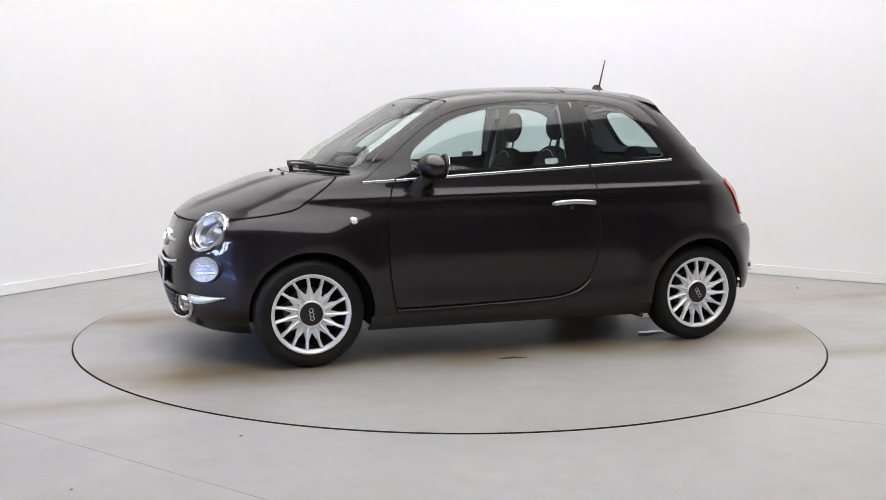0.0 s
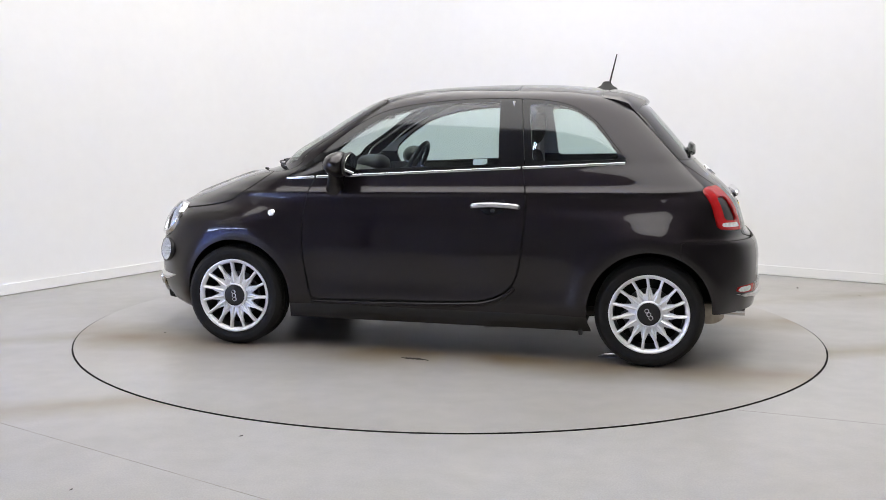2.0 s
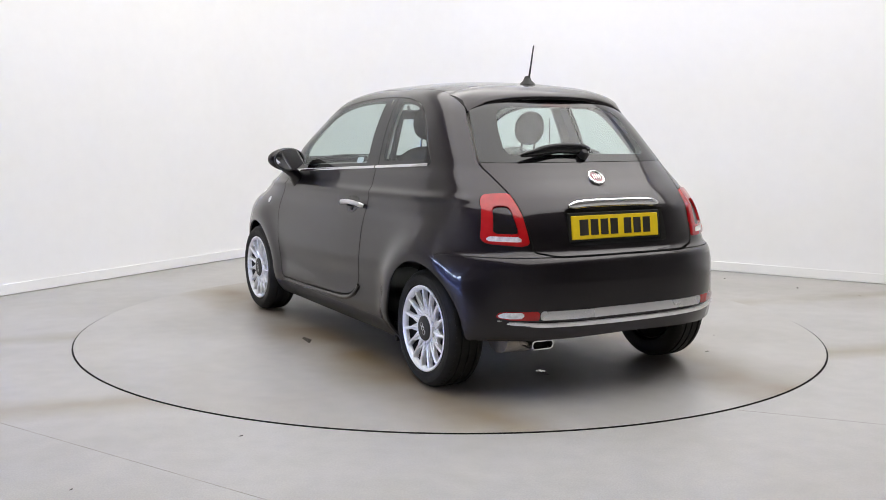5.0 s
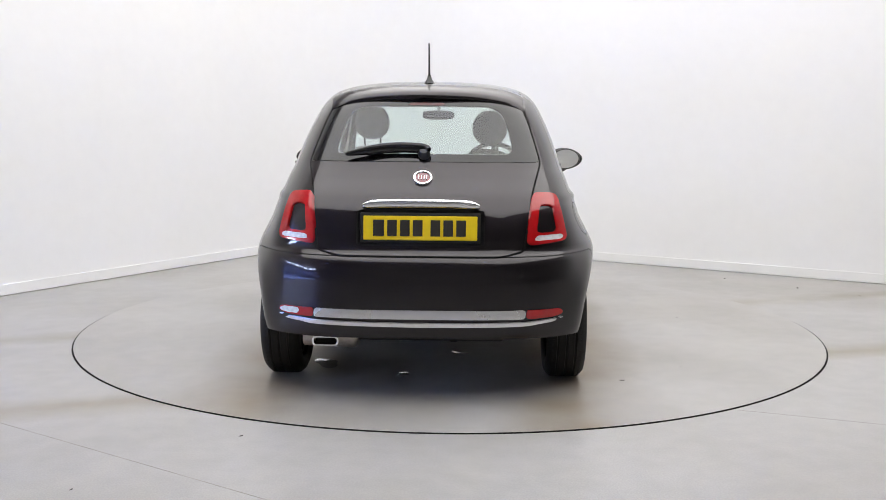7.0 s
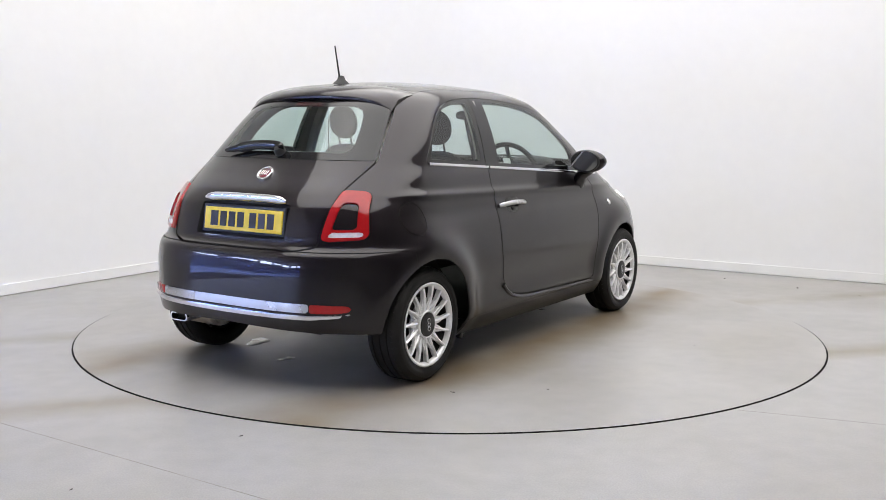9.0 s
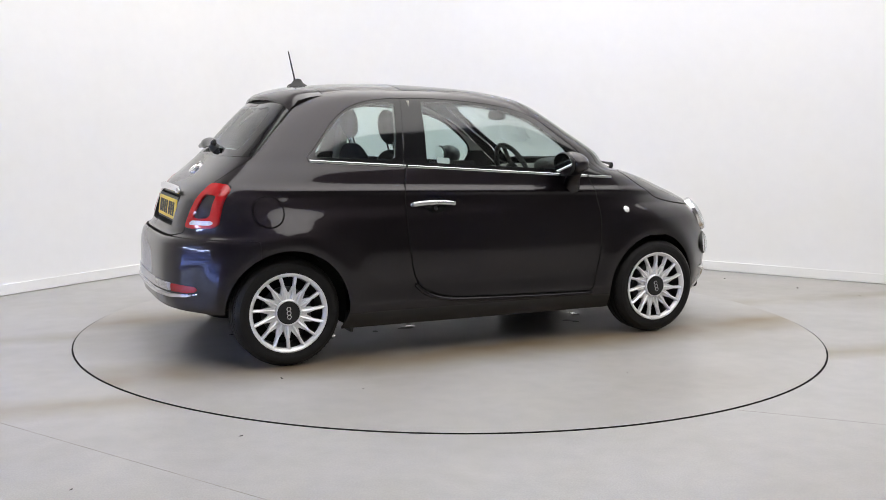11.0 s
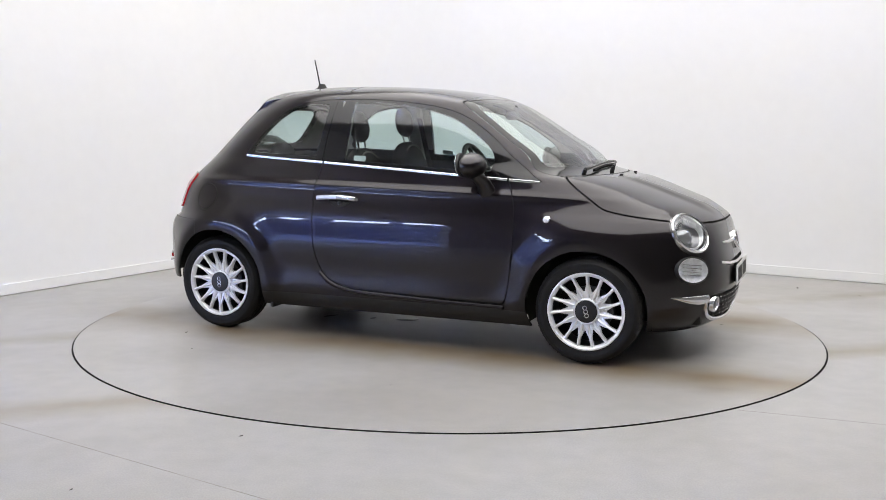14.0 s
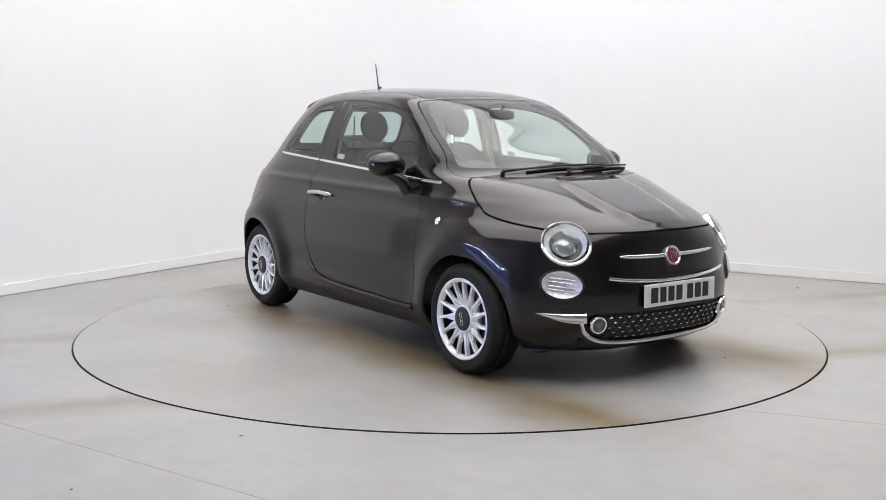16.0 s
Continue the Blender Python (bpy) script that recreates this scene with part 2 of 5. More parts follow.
def strip_along(name, pts, d0, d1, z0, z1, material, label, category, bevel_top=0.0):
    a, b = offset_line(pts, d0), offset_line(pts, d1)
    poly = [(q.x, q.y) for q in a] + [(q.x, q.y) for q in reversed(b)]
    bm = slab(poly, z0, z1)
    ob = part(name, bm, material, smooth=True, sharp=20)
    return tagged(ob, label, category, kind="structure")


LINE = wall_line()
strip_along("wall_back", LINE, 0.0, 0.18, -0.05, ROOM_H, WALL, "white painted studio wall with a rounded corner", "wall")
strip_along("baseboard", LINE, -0.014, -0.001, 0.001, 0.078, SKIRT, "low white painted skirting along the studio wall", "skirting")

BACK_Y = -9.5
LEFT_END = CORNER + ALONG_L * LEFT_LEN
RIGHT_END = CORNER + ALONG_R * RIGHT_LEN
HALL_X = -17.0


def plain_wall(name, x0, y0, x1, y1, h0, h1, material, label, thick=0.18):
    d = Vector((x1 - x0, y1 - y0)).normalized()
    n = Vector((-d.y, d.x)) * thick
    poly = [(x0, y0), (x1, y1), (x1 + n.x, y1 + n.y), (x0 + n.x, y0 + n.y)]
    return tagged(part(name, slab(poly, h0, h1), material, smooth=False), label, "wall", kind="structure")


plain_wall("wall_east", RIGHT_END.x, BACK_Y, RIGHT_END.x, RIGHT_END.y + 0.1, -0.05, ROOM_H, DARKWALL, "dull grey painted side wall", -0.18)
plain_wall("wall_south", -5.4, BACK_Y, RIGHT_END.x + 0.18, BACK_Y, -0.05, ROOM_H, DARKWALL, "dull grey painted wall behind the camera", -0.18)
# unseen hall beyond the open side of the studio, added for the car's reflections
SILL_END = Vector((-5.6, -6.6))
plain_wall("wall_lintel", LEFT_END.x, LEFT_END.y, SILL_END.x, SILL_END.y, 2.27, ROOM_H, WALL, "white wall above the wide open shutter door", -0.18)
# unseen stretch of wall, made grey so the car's side reflects less light
q = CORNER + ALONG_L * (WHITE_LEN + 0.001)
plain_wall("wall_left", q.x, q.y, LEFT_END.x, LEFT_END.y, -0.05, ROOM_H, DARKWALL, "unseen wall between the studio and the shutter door, greyed to darken car reflections", -0.18)
plain_wall("wall_west", SILL_END.x, SILL_END.y, -5.4, BACK_Y, -0.05, ROOM_H, DARKWALL, "dull grey painted wall beside the shutter door", -0.18)
plain_wall("wall_hall_west", HALL_X, BACK_Y - 4, HALL_X, 8, -0.05, ROOM_H, HALL_WALL, "unseen far wall of the hall, daylight blue put into its colour", 0.18)
plain_wall("wall_hall_north", HALL_X, 8, LEFT_END.x, 8, -0.05, ROOM_H, HALL_WALL, "unseen end wall of the hall, daylight blue put into its colour", 0.18)
plain_wall("wall_hall_south", HALL_X, BACK_Y - 4, -5.4, BACK_Y - 4, -0.05, ROOM_H, HALL_WALL, "unseen south wall of the hall, daylight blue put into its colour", -0.18)
plain_wall("wall_hall_corner", -5.4, BACK_Y - 4, -5.4, BACK_Y, -0.05, ROOM_H, HALL_WALL, "unseen short return wall of the hall, coloured daylight blue", -0.18)

# floor with a round hole for the turntable
FLOOR_Z = -0.004        # the turntable stands slightly proud of the floor
R_HOLE, R_DISC = 2.2535, 2.244
bm = bmesh.new()
ring = [bm.verts.new((R_HOLE * math.cos(2 * math.pi * i / 192), R_HOLE * math.sin(2 * math.pi * i / 192), 0)) for i in range(192)]
X0, X1, Y0, Y1 = HALL_X - 0.3, RIGHT_END.x + 0.3, BACK_Y - 4.3, 8.3
outer = []
for v in ring:
    c, s = v.co.x / R_HOLE, v.co.y / R_HOLE
    k = 1 / max(abs(c), abs(s))
    outer.append(bm.verts.new((3.6 * c * k, 3.6 * s * k, 0)))
for i in range(192):
    j = (i + 1) % 192
    bm.faces.new((ring[i], ring[j], outer[j], outer[i]))
for x0, x1, y0, y1 in ((X0, -3.6, Y0, Y1), (3.6, X1, Y0, Y1), (-3.6, 3.6, Y0, -3.6), (-3.6, 3.6, 3.6, Y1)):
    bm.faces.new([bm.verts.new(q) for q in ((x0, y0, 0), (x1, y0, 0), (x1, y1, 0), (x0, y1, 0))])
floor = tagged(part("floor", bm, FLOOR, smooth=False), "pale grey sealed concrete floor with faint brown stains", "floor", kind="structure")
floor.location.z = FLOOR_Z
tagged(part("pit", lathe([(0, -0.12), (2.45, -0.12), (R_HOLE + 0.001, FLOOR_Z - 0.002)], seg=192), PIT, smooth=False), "dark pit under the turntable", "pit", kind="structure")
# unseen ceiling, kept grey to dim what glass and bonnet reflect
tagged(part("ceiling", slab([(X0, Y0), (X1, Y0), (X1, Y1), (X0, Y1)], ROOM_H, ROOM_H + 0.15), DARKWALL, smooth=False), "unseen ceiling, greyed to dim reflections on glass and bonnet", "ceiling", kind="structure")

tagged(part("floor_hall", slab([(X0, Y0), (-5.75, Y0), (-5.75, -6.6), (-4.8, -1.44), (-4.8, Y1), (X0, Y1)], FLOOR_Z, 0.0), HALL_FLOOR, smooth=False), "unseen hall floor, coloured blue for the daylight in car reflections", "floor", kind="structure")

# hairline joints in the slab
for x0, y0, x1, y1, w in ((-4.2, -0.66, -0.45, -3.09, 0.004), (1.30, -1.86, 3.4, -2.6, 0.003)):
    d = Vector((x1 - x0, y1 - y0)).normalized()
    n = Vector((-d.y, d.x)) * w / 2
    tagged(part("floor_joint", slab([(x0 - n.x, y0 - n.y), (x1 - n.x, y1 - n.y), (x1 + n.x, y1 + n.y), (x0 + n.x, y0 + n.y)], FLOOR_Z - 0.002, FLOOR_Z + 0.0006), mat("joint_filler", (0.30, 0.285, 0.26), 0.7, vary=0.2, scale=8), smooth=False),
           "thin filled joint in the concrete floor", "joint", kind="structure")


def join_boxes(rects, thick):
    """Flat bars (width, length, x, y) as one mesh."""
    bm = bmesh.new()
    for sx, sy, px, py in rects:
        bx = box(sx, sy, thick, pose(px, py, -0.01))
        tmp = bpy.data.meshes.new("tmp")
        bx.to_mesh(tmp)
        bx.free()
        bm.from_mesh(tmp)
        bpy.data.meshes.remove(tmp)
    return bm


# ---- ceiling lights ----
def ceiling_light(x, y, lx, ly, turn=0):
    top = new("ceiling_light")
    top.matrix_basis = pose(x, y, ROOM_H - 0.02, 0, 0, turn)
    fr = bmesh.new()
    for sx, sy, px, py in ((lx, 0.03, 0, ly / 2), (lx, 0.03, 0, -ly / 2), (0.03, ly - 0.03, lx / 2, 0), (0.03, ly - 0.03, -lx / 2, 0)):
        bx = box(sx, sy, 0.05, pose(px, py, -0.01), 0.004, 1)
        tmp = bpy.data.meshes.new("tmp")
        bx.to_mesh(tmp)
        bx.free()
        fr.from_mesh(tmp)
        bpy.data.meshes.remove(tmp)
    part("frame", fr, SKIRT, top)
    part("diffuser", box(lx - 0.04, ly - 0.04, 0.02, pose(0, 0, -0.005)), LIGHT, top, smooth=False)
    return tagged(top, "large square translucent light ceiling over the turntable, lit", "ceiling light", "studio ceiling lights")


ceiling_light(0.62, -0.98, 7.4, 7.4, -30.4)


# ---- hall glow panes: unseen, added as bright streaks for the car to reflect ----
def streak_panel(x, y, z, wy, hz, turn):
    top = new("streak_panel")
    top.matrix_basis = pose(x, y, z, 0, 0, turn)
    bm = bmesh.new()
    for sy, sz, py, pz in ((wy, 0.08, 0, hz / 2), (wy, 0.08, 0, -hz / 2), (0.08, hz, wy / 2, 0), (0.08, hz, -wy / 2, 0), (0.06, hz, 0, 0)):
        bx = box(0.1, sy, sz, pose(0, py, pz))
        tmp = bpy.data.meshes.new("tmp")
        bx.to_mesh(tmp)
        bx.free()
        bm.from_mesh(tmp)
        bpy.data.meshes.remove(tmp)
    part("window_frame", bm, SKIRT, top, smooth=False)
    part("pane", box(0.02, wy - 0.06, hz - 0.06), STREAK_GLOW, top, smooth=False)
    return tagged(top, "unseen glowing pane added as a cold bright streak in car reflections", "window", "hall windows", "structure")


for i, (low, high) in enumerate(((3.55, 4.35), (3.85, 4.30), (3.50, 4.35), (3.75, 4.32), (3.6, 4.35), (3.9, 4.3), (3.55, 4.35), (3.8, 4.35), (3.6, 4.3))):
    streak_panel(HALL_X + 0.06, -12 + 2.2 * i, (low + high) / 2, 1.9, high - low, 0)
for i, (low, high) in enumerate(((3.6, 4.35), (3.75, 4.35), (3.55, 4.3))):
    streak_panel(-15.4 + 2.6 * i, BACK_Y - 3.94, (low + high) / 2, 2.2, high - low, 90)


# unseen glowing panels, added only to brighten the hall that the car reflects
def hall_glow_panel(x, y, lx, ly):
    top = new("hall_glow_panel")
    top.matrix_basis = pose(x, y, ROOM_H - 0.02)
    part("frame", join_boxes(((lx, 0.06, 0, ly / 2), (lx, 0.06, 0, -ly / 2), (0.06, ly, lx / 2, 0), (0.06, ly, -lx / 2, 0)), 0.06), SKIRT, top, smooth=False)
    part("pane", box(lx - 0.05, ly - 0.05, 0.02), HALL_GLOW, top, smooth=False)
    return tagged(top, "unseen glowing panel added to light the hall floor and walls blue", "rooflight", "hall rooflights", "structure")


for y in (-10.5, -7.2, -3.9, -0.6, 2.7):
    hall_glow_panel(-7.3, y, 2.2, 2.6)
# unseen dark strip at the shutter door, added as the dark band in reflections
tagged(part("dark_band", slab([(q.x, q.y) for q in (LEFT_END, SILL_END, SILL_END + Vector((-0.98, 0.18)) * 0.5, LEFT_END + Vector((-0.98, 0.18)) * 0.5)], 0.0005, 0.006), BAND_DARK, smooth=False), "unseen dark strip added along the shutter door opening", "track", kind="structure")


# ---- car: shape of the body ----
CAR = new("car")
tagged(CAR, "small black three-door hatchback on the turntable, chrome trim, doors shut", "car")


def curve(*pairs):
    """A smooth curve without overshoot through (z, value) pairs."""
    xs, ys = np.array([q[0] for q in pairs]), np.array([q[1] for q in pairs])
    h, d = np.diff(xs), np.diff(ys) / np.diff(xs)
    m = np.zeros(len(xs))
    for i in range(1, len(xs) - 1):
        if d[i - 1] * d[i] > 0:
            w1, w2 = 2 * h[i] + h[i - 1], h[i] + 2 * h[i - 1]
            m[i] = (w1 + w2) / (w1 / d[i - 1] + w2 / d[i])
    m[0], m[-1] = d[0], d[-1]

    def at(z):
        z = np.clip(np.asarray(z, float), xs[0], xs[-1])
        i = np.clip(np.searchsorted(xs, z) - 1, 0, len(xs) - 2)
        t = (z - xs[i]) / h[i]
        return (ys[i] * (1 + 2 * t) * (1 - t) ** 2 + m[i] * h[i] * t * (1 - t) ** 2
                + ys[i + 1] * t * t * (3 - 2 * t) + m[i + 1] * h[i] * t * t * (t - 1))
    return at


TOP = 1.494
# side outline of the nose, bonnet, windscreen and roof, and of the tail, by height
NOSE = curve((0.17, 1.735), (0.20, 1.785), (0.25, 1.825), (0.33, 1.845), (0.45, 1.85), (0.55, 1.835), (0.64, 1.81), (0.71, 1.79), (0.745, 1.775), (0.775, 1.745),
             (0.816, 1.668), (0.872, 1.526), (0.94, 1.335), (0.975, 1.21), (0.995, 1.12), (1.02, 1.055), (1.104, 0.935), (1.189, 0.79), (1.305, 0.61), (1.399, 0.433),
             (1.451, 0.258), (1.472, 0.084), (1.483, -0.088), (1.490, -0.26), (TOP, -0.43))
TAIL = curve((0.17, -1.65), (0.22, -1.69), (0.30, -1.72), (0.42, -1.735), (0.55, -1.734), (0.63, -1.722), (0.66, -1.705), (0.685, -1.665), (0.74, -1.648), (0.854, -1.607), (0.92, -1.555),
             (1.012, -1.447), (1.068, -1.385), (1.151, -1.306), (1.267, -1.204), (1.366, -1.108), (1.42, -1.03), (1.449, -0.95), (1.475, -0.82), (1.489, -0.64), (TOP, -0.45))
HALF = curve((0.17, 0.735), (0.22, 0.768), (0.28, 0.788), (0.31, 0.796), (0.42, 0.803), (0.55, 0.808), (0.66, 0.803), (0.76, 0.788), (0.84, 0.768), (0.875, 0.756),
             (0.93, 0.734), (1.0, 0.710), (1.06, 0.686), (1.12, 0.669), (1.2, 0.643), (1.3, 0.602), (1.36, 0.572), (1.40, 0.543), (1.43, 0.505), (1.455, 0.445), (1.475, 0.345), (1.487, 0.235), (TOP, 0.0))
ROUND_F = curve((0.17, 2.8), (0.45, 2.9), (0.66, 2.9), (0.75, 2.65), (0.80, 2.42), (0.86, 2.4), (0.93, 2.48), (0.97, 2.55), (1.01, 2.6), (1.1, 3.6), (1.2, 4.0), (1.38, 4.0), (1.45, 2.9), (TOP, 2.1))
ROUND_R = curve((0.17, 3.2), (0.35, 3.4), (0.6, 3.4), (0.66, 3.4), (0.8, 3.6), (0.95, 4.0), (1.1, 4.3), (1.25, 4.1), (1.38, 3.6), (1.45, 2.9), (TOP, 2.1))
MID_F = curve((0.17, 0.9), (0.7, 0.88), (0.8, 0.75), (0.95, 0.68), (1.02, 0.55), (1.2, 0.2), (1.4, -0.08), (TOP, -0.431))
MID_R = curve((0.17, -0.9), (0.6, -0.9), (0.7, -0.87), (0.9, -0.72), (1.2, -0.5), (1.4, -0.46), (TOP, -0.449))
AXLES = ((1.15, 0.285), (-1.15, 0.29))


def body_grid():
    z = np.concatenate([np.linspace(0.17, 0.70, 46, endpoint=False), np.linspace(0.70, 1.02, 62, endpoint=False), np.linspace(1.02, 1.40, 44, endpoint=False),
                        TOP - 0.094 * (1 - np.linspace(0, 0.985, 34)) ** 2])
    nf, ns, nr = 74, 34, 70
    rows = []
    for q in z:
        xf, xr, w, ef, er, mf, mr = (float(c(q)) for c in (NOSE, TAIL, HALF, ROUND_F, ROUND_R, MID_F, MID_R))
        a = np.linspace(0, 1, nf, endpoint=False)
        a = np.pi / 2 * (a * 0.55 + 0.45 * a ** 2 * (3 - 2 * a))
        fx, fy = mf + (xf - mf) * np.cos(a) ** (2 / ef), w * np.sin(a) ** (2 / ef)
        s = np.linspace(0, 1, ns, endpoint=False)
        sx, sy = mf + (mr - mf) * s, np.full(ns, w)
        b = np.linspace(0, 1, nr)
        b = np.pi / 2 * (b * 0.55 + 0.45 * b ** 2 * (3 - 2 * b))
        rx, ry = mr + (xr - mr) * np.sin(b) ** (2 / er), w * np.abs(np.cos(b)) ** (2 / er)
        ry[-1] = 0
        rows.append(np.stack([np.concatenate([fx, sx, rx]), np.concatenate([fy, sy, ry])], 1))
    g = np.array(rows)
    # even out the spacing along each outline
    out = np.empty((len(z), 190, 3))
    for i, line in enumerate(g):
        d = np.concatenate([[0], np.cumsum(np.hypot(*np.diff(line, axis=0).T))])
        t = np.linspace(0, d[-1], 190)
        out[i, :, 0], out[i, :, 1], out[i, :, 2] = np.interp(t, d, line[:, 0]), np.interp(t, d, line[:, 1]), z[i]
    x, y, h = out[..., 0], out[..., 1], out[..., 2]
    side = np.clip((y - 0.45) / 0.2, 0, 1)
    for ax, az in AXLES:
        r = np.hypot(x - ax, (h - az) * 0.96)
        y += side * (0.020 if ax > 0 else 0.030) * np.exp(-((r - 0.345) / 0.085) ** 2) * np.clip((h - 0.16) / 0.1, 0, 1)
    # haunches over the wheels
    y += side * (0.012 * np.exp(-((x + 1.08) / 0.28) ** 2 - ((h - 0.70) / 0.12) ** 2) + 0.010 * np.exp(-((x - 1.05) / 0.25) ** 2 - ((h - 0.70) / 0.08) ** 2))
    # soft shoulder line and the hollow under it
    run = np.clip((1.45 - np.abs(x)) / 0.35, 0, 1)
    y += side * run * (0.010 * np.exp(-((h - 0.885 - 0.02 * (0.4 - x)) / 0.019) ** 2) - 0.006 * np.exp(-((h - 0.82) / 0.05) ** 2))
    # door hollow towards the sill
    y -= side * run * 0.012 * np.exp(-((h - 0.40) / 0.09) ** 2) * np.clip((0.95 - np.abs(x - 0.0)) / 0.3, 0, 1)
    # raised centre of the bonnet
    bon = np.clip((h - 0.77) / 0.05, 0, 1) * np.clip((0.985 - h) / 0.03, 0, 1)
    out[..., 2] += bon * 0.015 * (1 / (1 + np.exp((y - 0.26 + 0.1 * (x - 1.1)) / 0.010))) * np.clip((x - 1.1) / 0.2, 0, 1)
    return out


def master():
    half = body_grid()
    m, n, _ = half.shape
    mirror = half[:, ::-1].copy()
    mirror[..., 1] *= -1
    ring = np.concatenate([half[:, :-1], mirror[:, :-1]], axis=1)       # closed round the car
    k = ring.shape[1]
    idx = np.arange(m * k).reshape(m, k)
    nxt = np.roll(idx, -1, axis=1)
    quads = np.stack([idx[:-1], idx[1:], nxt[1:], nxt[:-1]], -1).reshape(-1, 4)
    tris = np.concatenate([quads[:, [0, 1, 2]], quads[:, [0, 2, 3]]])[:, ::-1]
    v = ring.reshape(-1, 3)
    top = len(v)
    v = np.concatenate([v, [[-0.44, 0, TOP]]])
    cap = np.stack([idx[-1], nxt[-1], np.full(k, top)], -1)
    tris = np.concatenate([tris, cap])
    fn = np.cross(v[tris[:, 1]] - v[tris[:, 0]], v[tris[:, 2]] - v[tris[:, 0]])
    vn = np.zeros_like(v)
    for c in range(3):
        np.add.at(vn, tris[:, c], fn)
    if np.sum(vn[:, :2] * v[:, :2]) < 0:
        tris, vn = tris[:, ::-1], -vn
    vn /= np.maximum(np.linalg.norm(vn, axis=1), 1e-12)[:, None]
    return v, vn, tris


# ---- cutting the body into panels ----
def clip(piece, f):
    """Split a triangle piece where f is below and above nought."""
    v, n, t = piece
    f = np.where(np.abs(f) < 1e-6, 1e-6, f)
    neg = f[t] < 0
    cnt = neg.sum(1)
    inside, outside = [t[cnt == 3]], [t[cnt == 0]]
    nv, nn, cache = [], [], {}
    base = len(v)

    def mid(a, b):
        key = (a, b) if a < b else (b, a)
        if key not in cache:
            s = f[a] / (f[a] - f[b])
            nv.append(v[a] + (v[b] - v[a]) * s)
            q = n[a] + (n[b] - n[a]) * s
            nn.append(q / max(np.linalg.norm(q), 1e-12))
            cache[key] = base + len(nv) - 1
        return cache[key]
    ins, outs = [], []
    for tri in t[(cnt == 1) | (cnt == 2)]:
        s = [f[i] < 0 for i in tri]
        lone = s.index(True) if sum(s) == 1 else s.index(False)
        a, b, c = tri[lone], tri[(lone + 1) % 3], tri[(lone + 2) % 3]
        ab, ac = mid(a, b), mid(a, c)
        one, two = [(a, ab, ac)], [(ab, b, c), (ab, c, ac)]
        if sum(s) == 1:
            ins += one
            outs += two
        else:
            ins += two
            outs += one
    if nv:
        v, n = np.concatenate([v, nv]), np.concatenate([n, nn])

    def pack(groups, extra):
        tt = np.concatenate(groups + ([np.array(extra)] if extra else []))
        used, inv = np.unique(tt, return_inverse=True)
        return v[used], n[used], inv.reshape(-1, 3)
    return pack(inside, ins), pack(outside, outs)


def cut(piece, field, gap=0.0):
    """Inside and outside of a field over (x, y, z), with a shut line of that width between."""
    f = field(piece[0])
    if gap:
        inner, _ = clip(piece, f + gap / 2)
        _, outer = clip(piece, f - gap / 2)
        return inner, outer
    return clip(piece, f)


def distance(q, poly):
    """Signed distance of plane points to a closed outline, negative inside."""
    poly = np.asarray(poly, float)
    best = np.full(len(q), 1e9)
    ins = np.zeros(len(q), bool)
    for a, b in zip(poly, np.roll(poly, -1, axis=0)):
        e, w = b - a, q - a
        t = np.clip((w @ e) / max(e @ e, 1e-12), 0, 1)
        best = np.minimum(best, np.hypot(*(w - t[:, None] * e).T))
        crosses = (a[1] > q[:, 1]) != (b[1] > q[:, 1])
        with np.errstate(divide="ignore", invalid="ignore"):
            ins ^= crosses & (q[:, 0] < e[0] * (q[:, 1] - a[1]) / e[1] + a[0])
    return np.where(ins, -best, best)


def rounded(pts, r, k=6):
    """An outline with its corners rounded off."""
    out, n = [], len(pts)
    rr = r if isinstance(r, (list, tuple)) else [r] * n
    for i in range(n):
        p, a, b = np.array(pts[i], float), np.array(pts[i - 1], float), np.array(pts[(i + 1) % n], float)
        la, lb = np.linalg.norm(a - p), np.linalg.norm(b - p)
        d = min(rr[i], la * 0.48, lb * 0.48)
        s, e = p + (a - p) / la * d, p + (b - p) / lb * d
        for j in range(k + 1):
            t = j / k
            out.append(s * (1 - t) ** 2 + p * 2 * t * (1 - t) + e * t * t)
    return np.array(out)


def side_field(poly, s, depth=0.3):
    return lambda v: np.maximum(distance(v[:, [0, 2]], poly), depth - s * v[:, 1])


def front_field(poly, x0):
    return lambda v: np.maximum(distance(v[:, [1, 2]], poly), x0 - v[:, 0])


def rear_field(poly, x0):
    return lambda v: np.maximum(distance(v[:, [1, 2]], poly), v[:, 0] - x0)


def shrink(field, d):
    return lambda v: field(v) + d


def skin(name, piece, material, parent, label="", depth=0.012, lift=0.0, edge=None):
    """A panel of the body with its own edges turned inwards."""
    edge = edge or (PIT if material is PAINT else None)
    v, n, t = piece
    v = v + n * lift
    verts, norms, faces = list(v), list(n), [tuple(q) for q in t]
    if depth:
        e = np.concatenate([t[:, [0, 1]], t[:, [1, 2]], t[:, [2, 0]]])
        key = np.sort(e, axis=1)
        _, inv, cnt = np.unique(key, axis=0, return_inverse=True, return_counts=True)
        rim = e[cnt[inv.ravel()] == 1]
        low = {}
        for a, b in rim:
            for q in (a, b):
                if q not in low:
                    low[q] = len(verts)
                    verts.append(v[q] - n[q] * depth)
                    norms.append(n[q])
            faces.append((b, a, low[a], low[b]))
    ob = mesh_object(name, verts, faces, material, parent, True, norms, label)
    if depth and edge:
        ob.data.materials.append(edge)
        ob.data.polygons.foreach_set("material_index", [0] * len(t) + [1] * (len(faces) - len(t)))
    return ob


BODY = master()
from mathutils.bvhtree import BVHTree
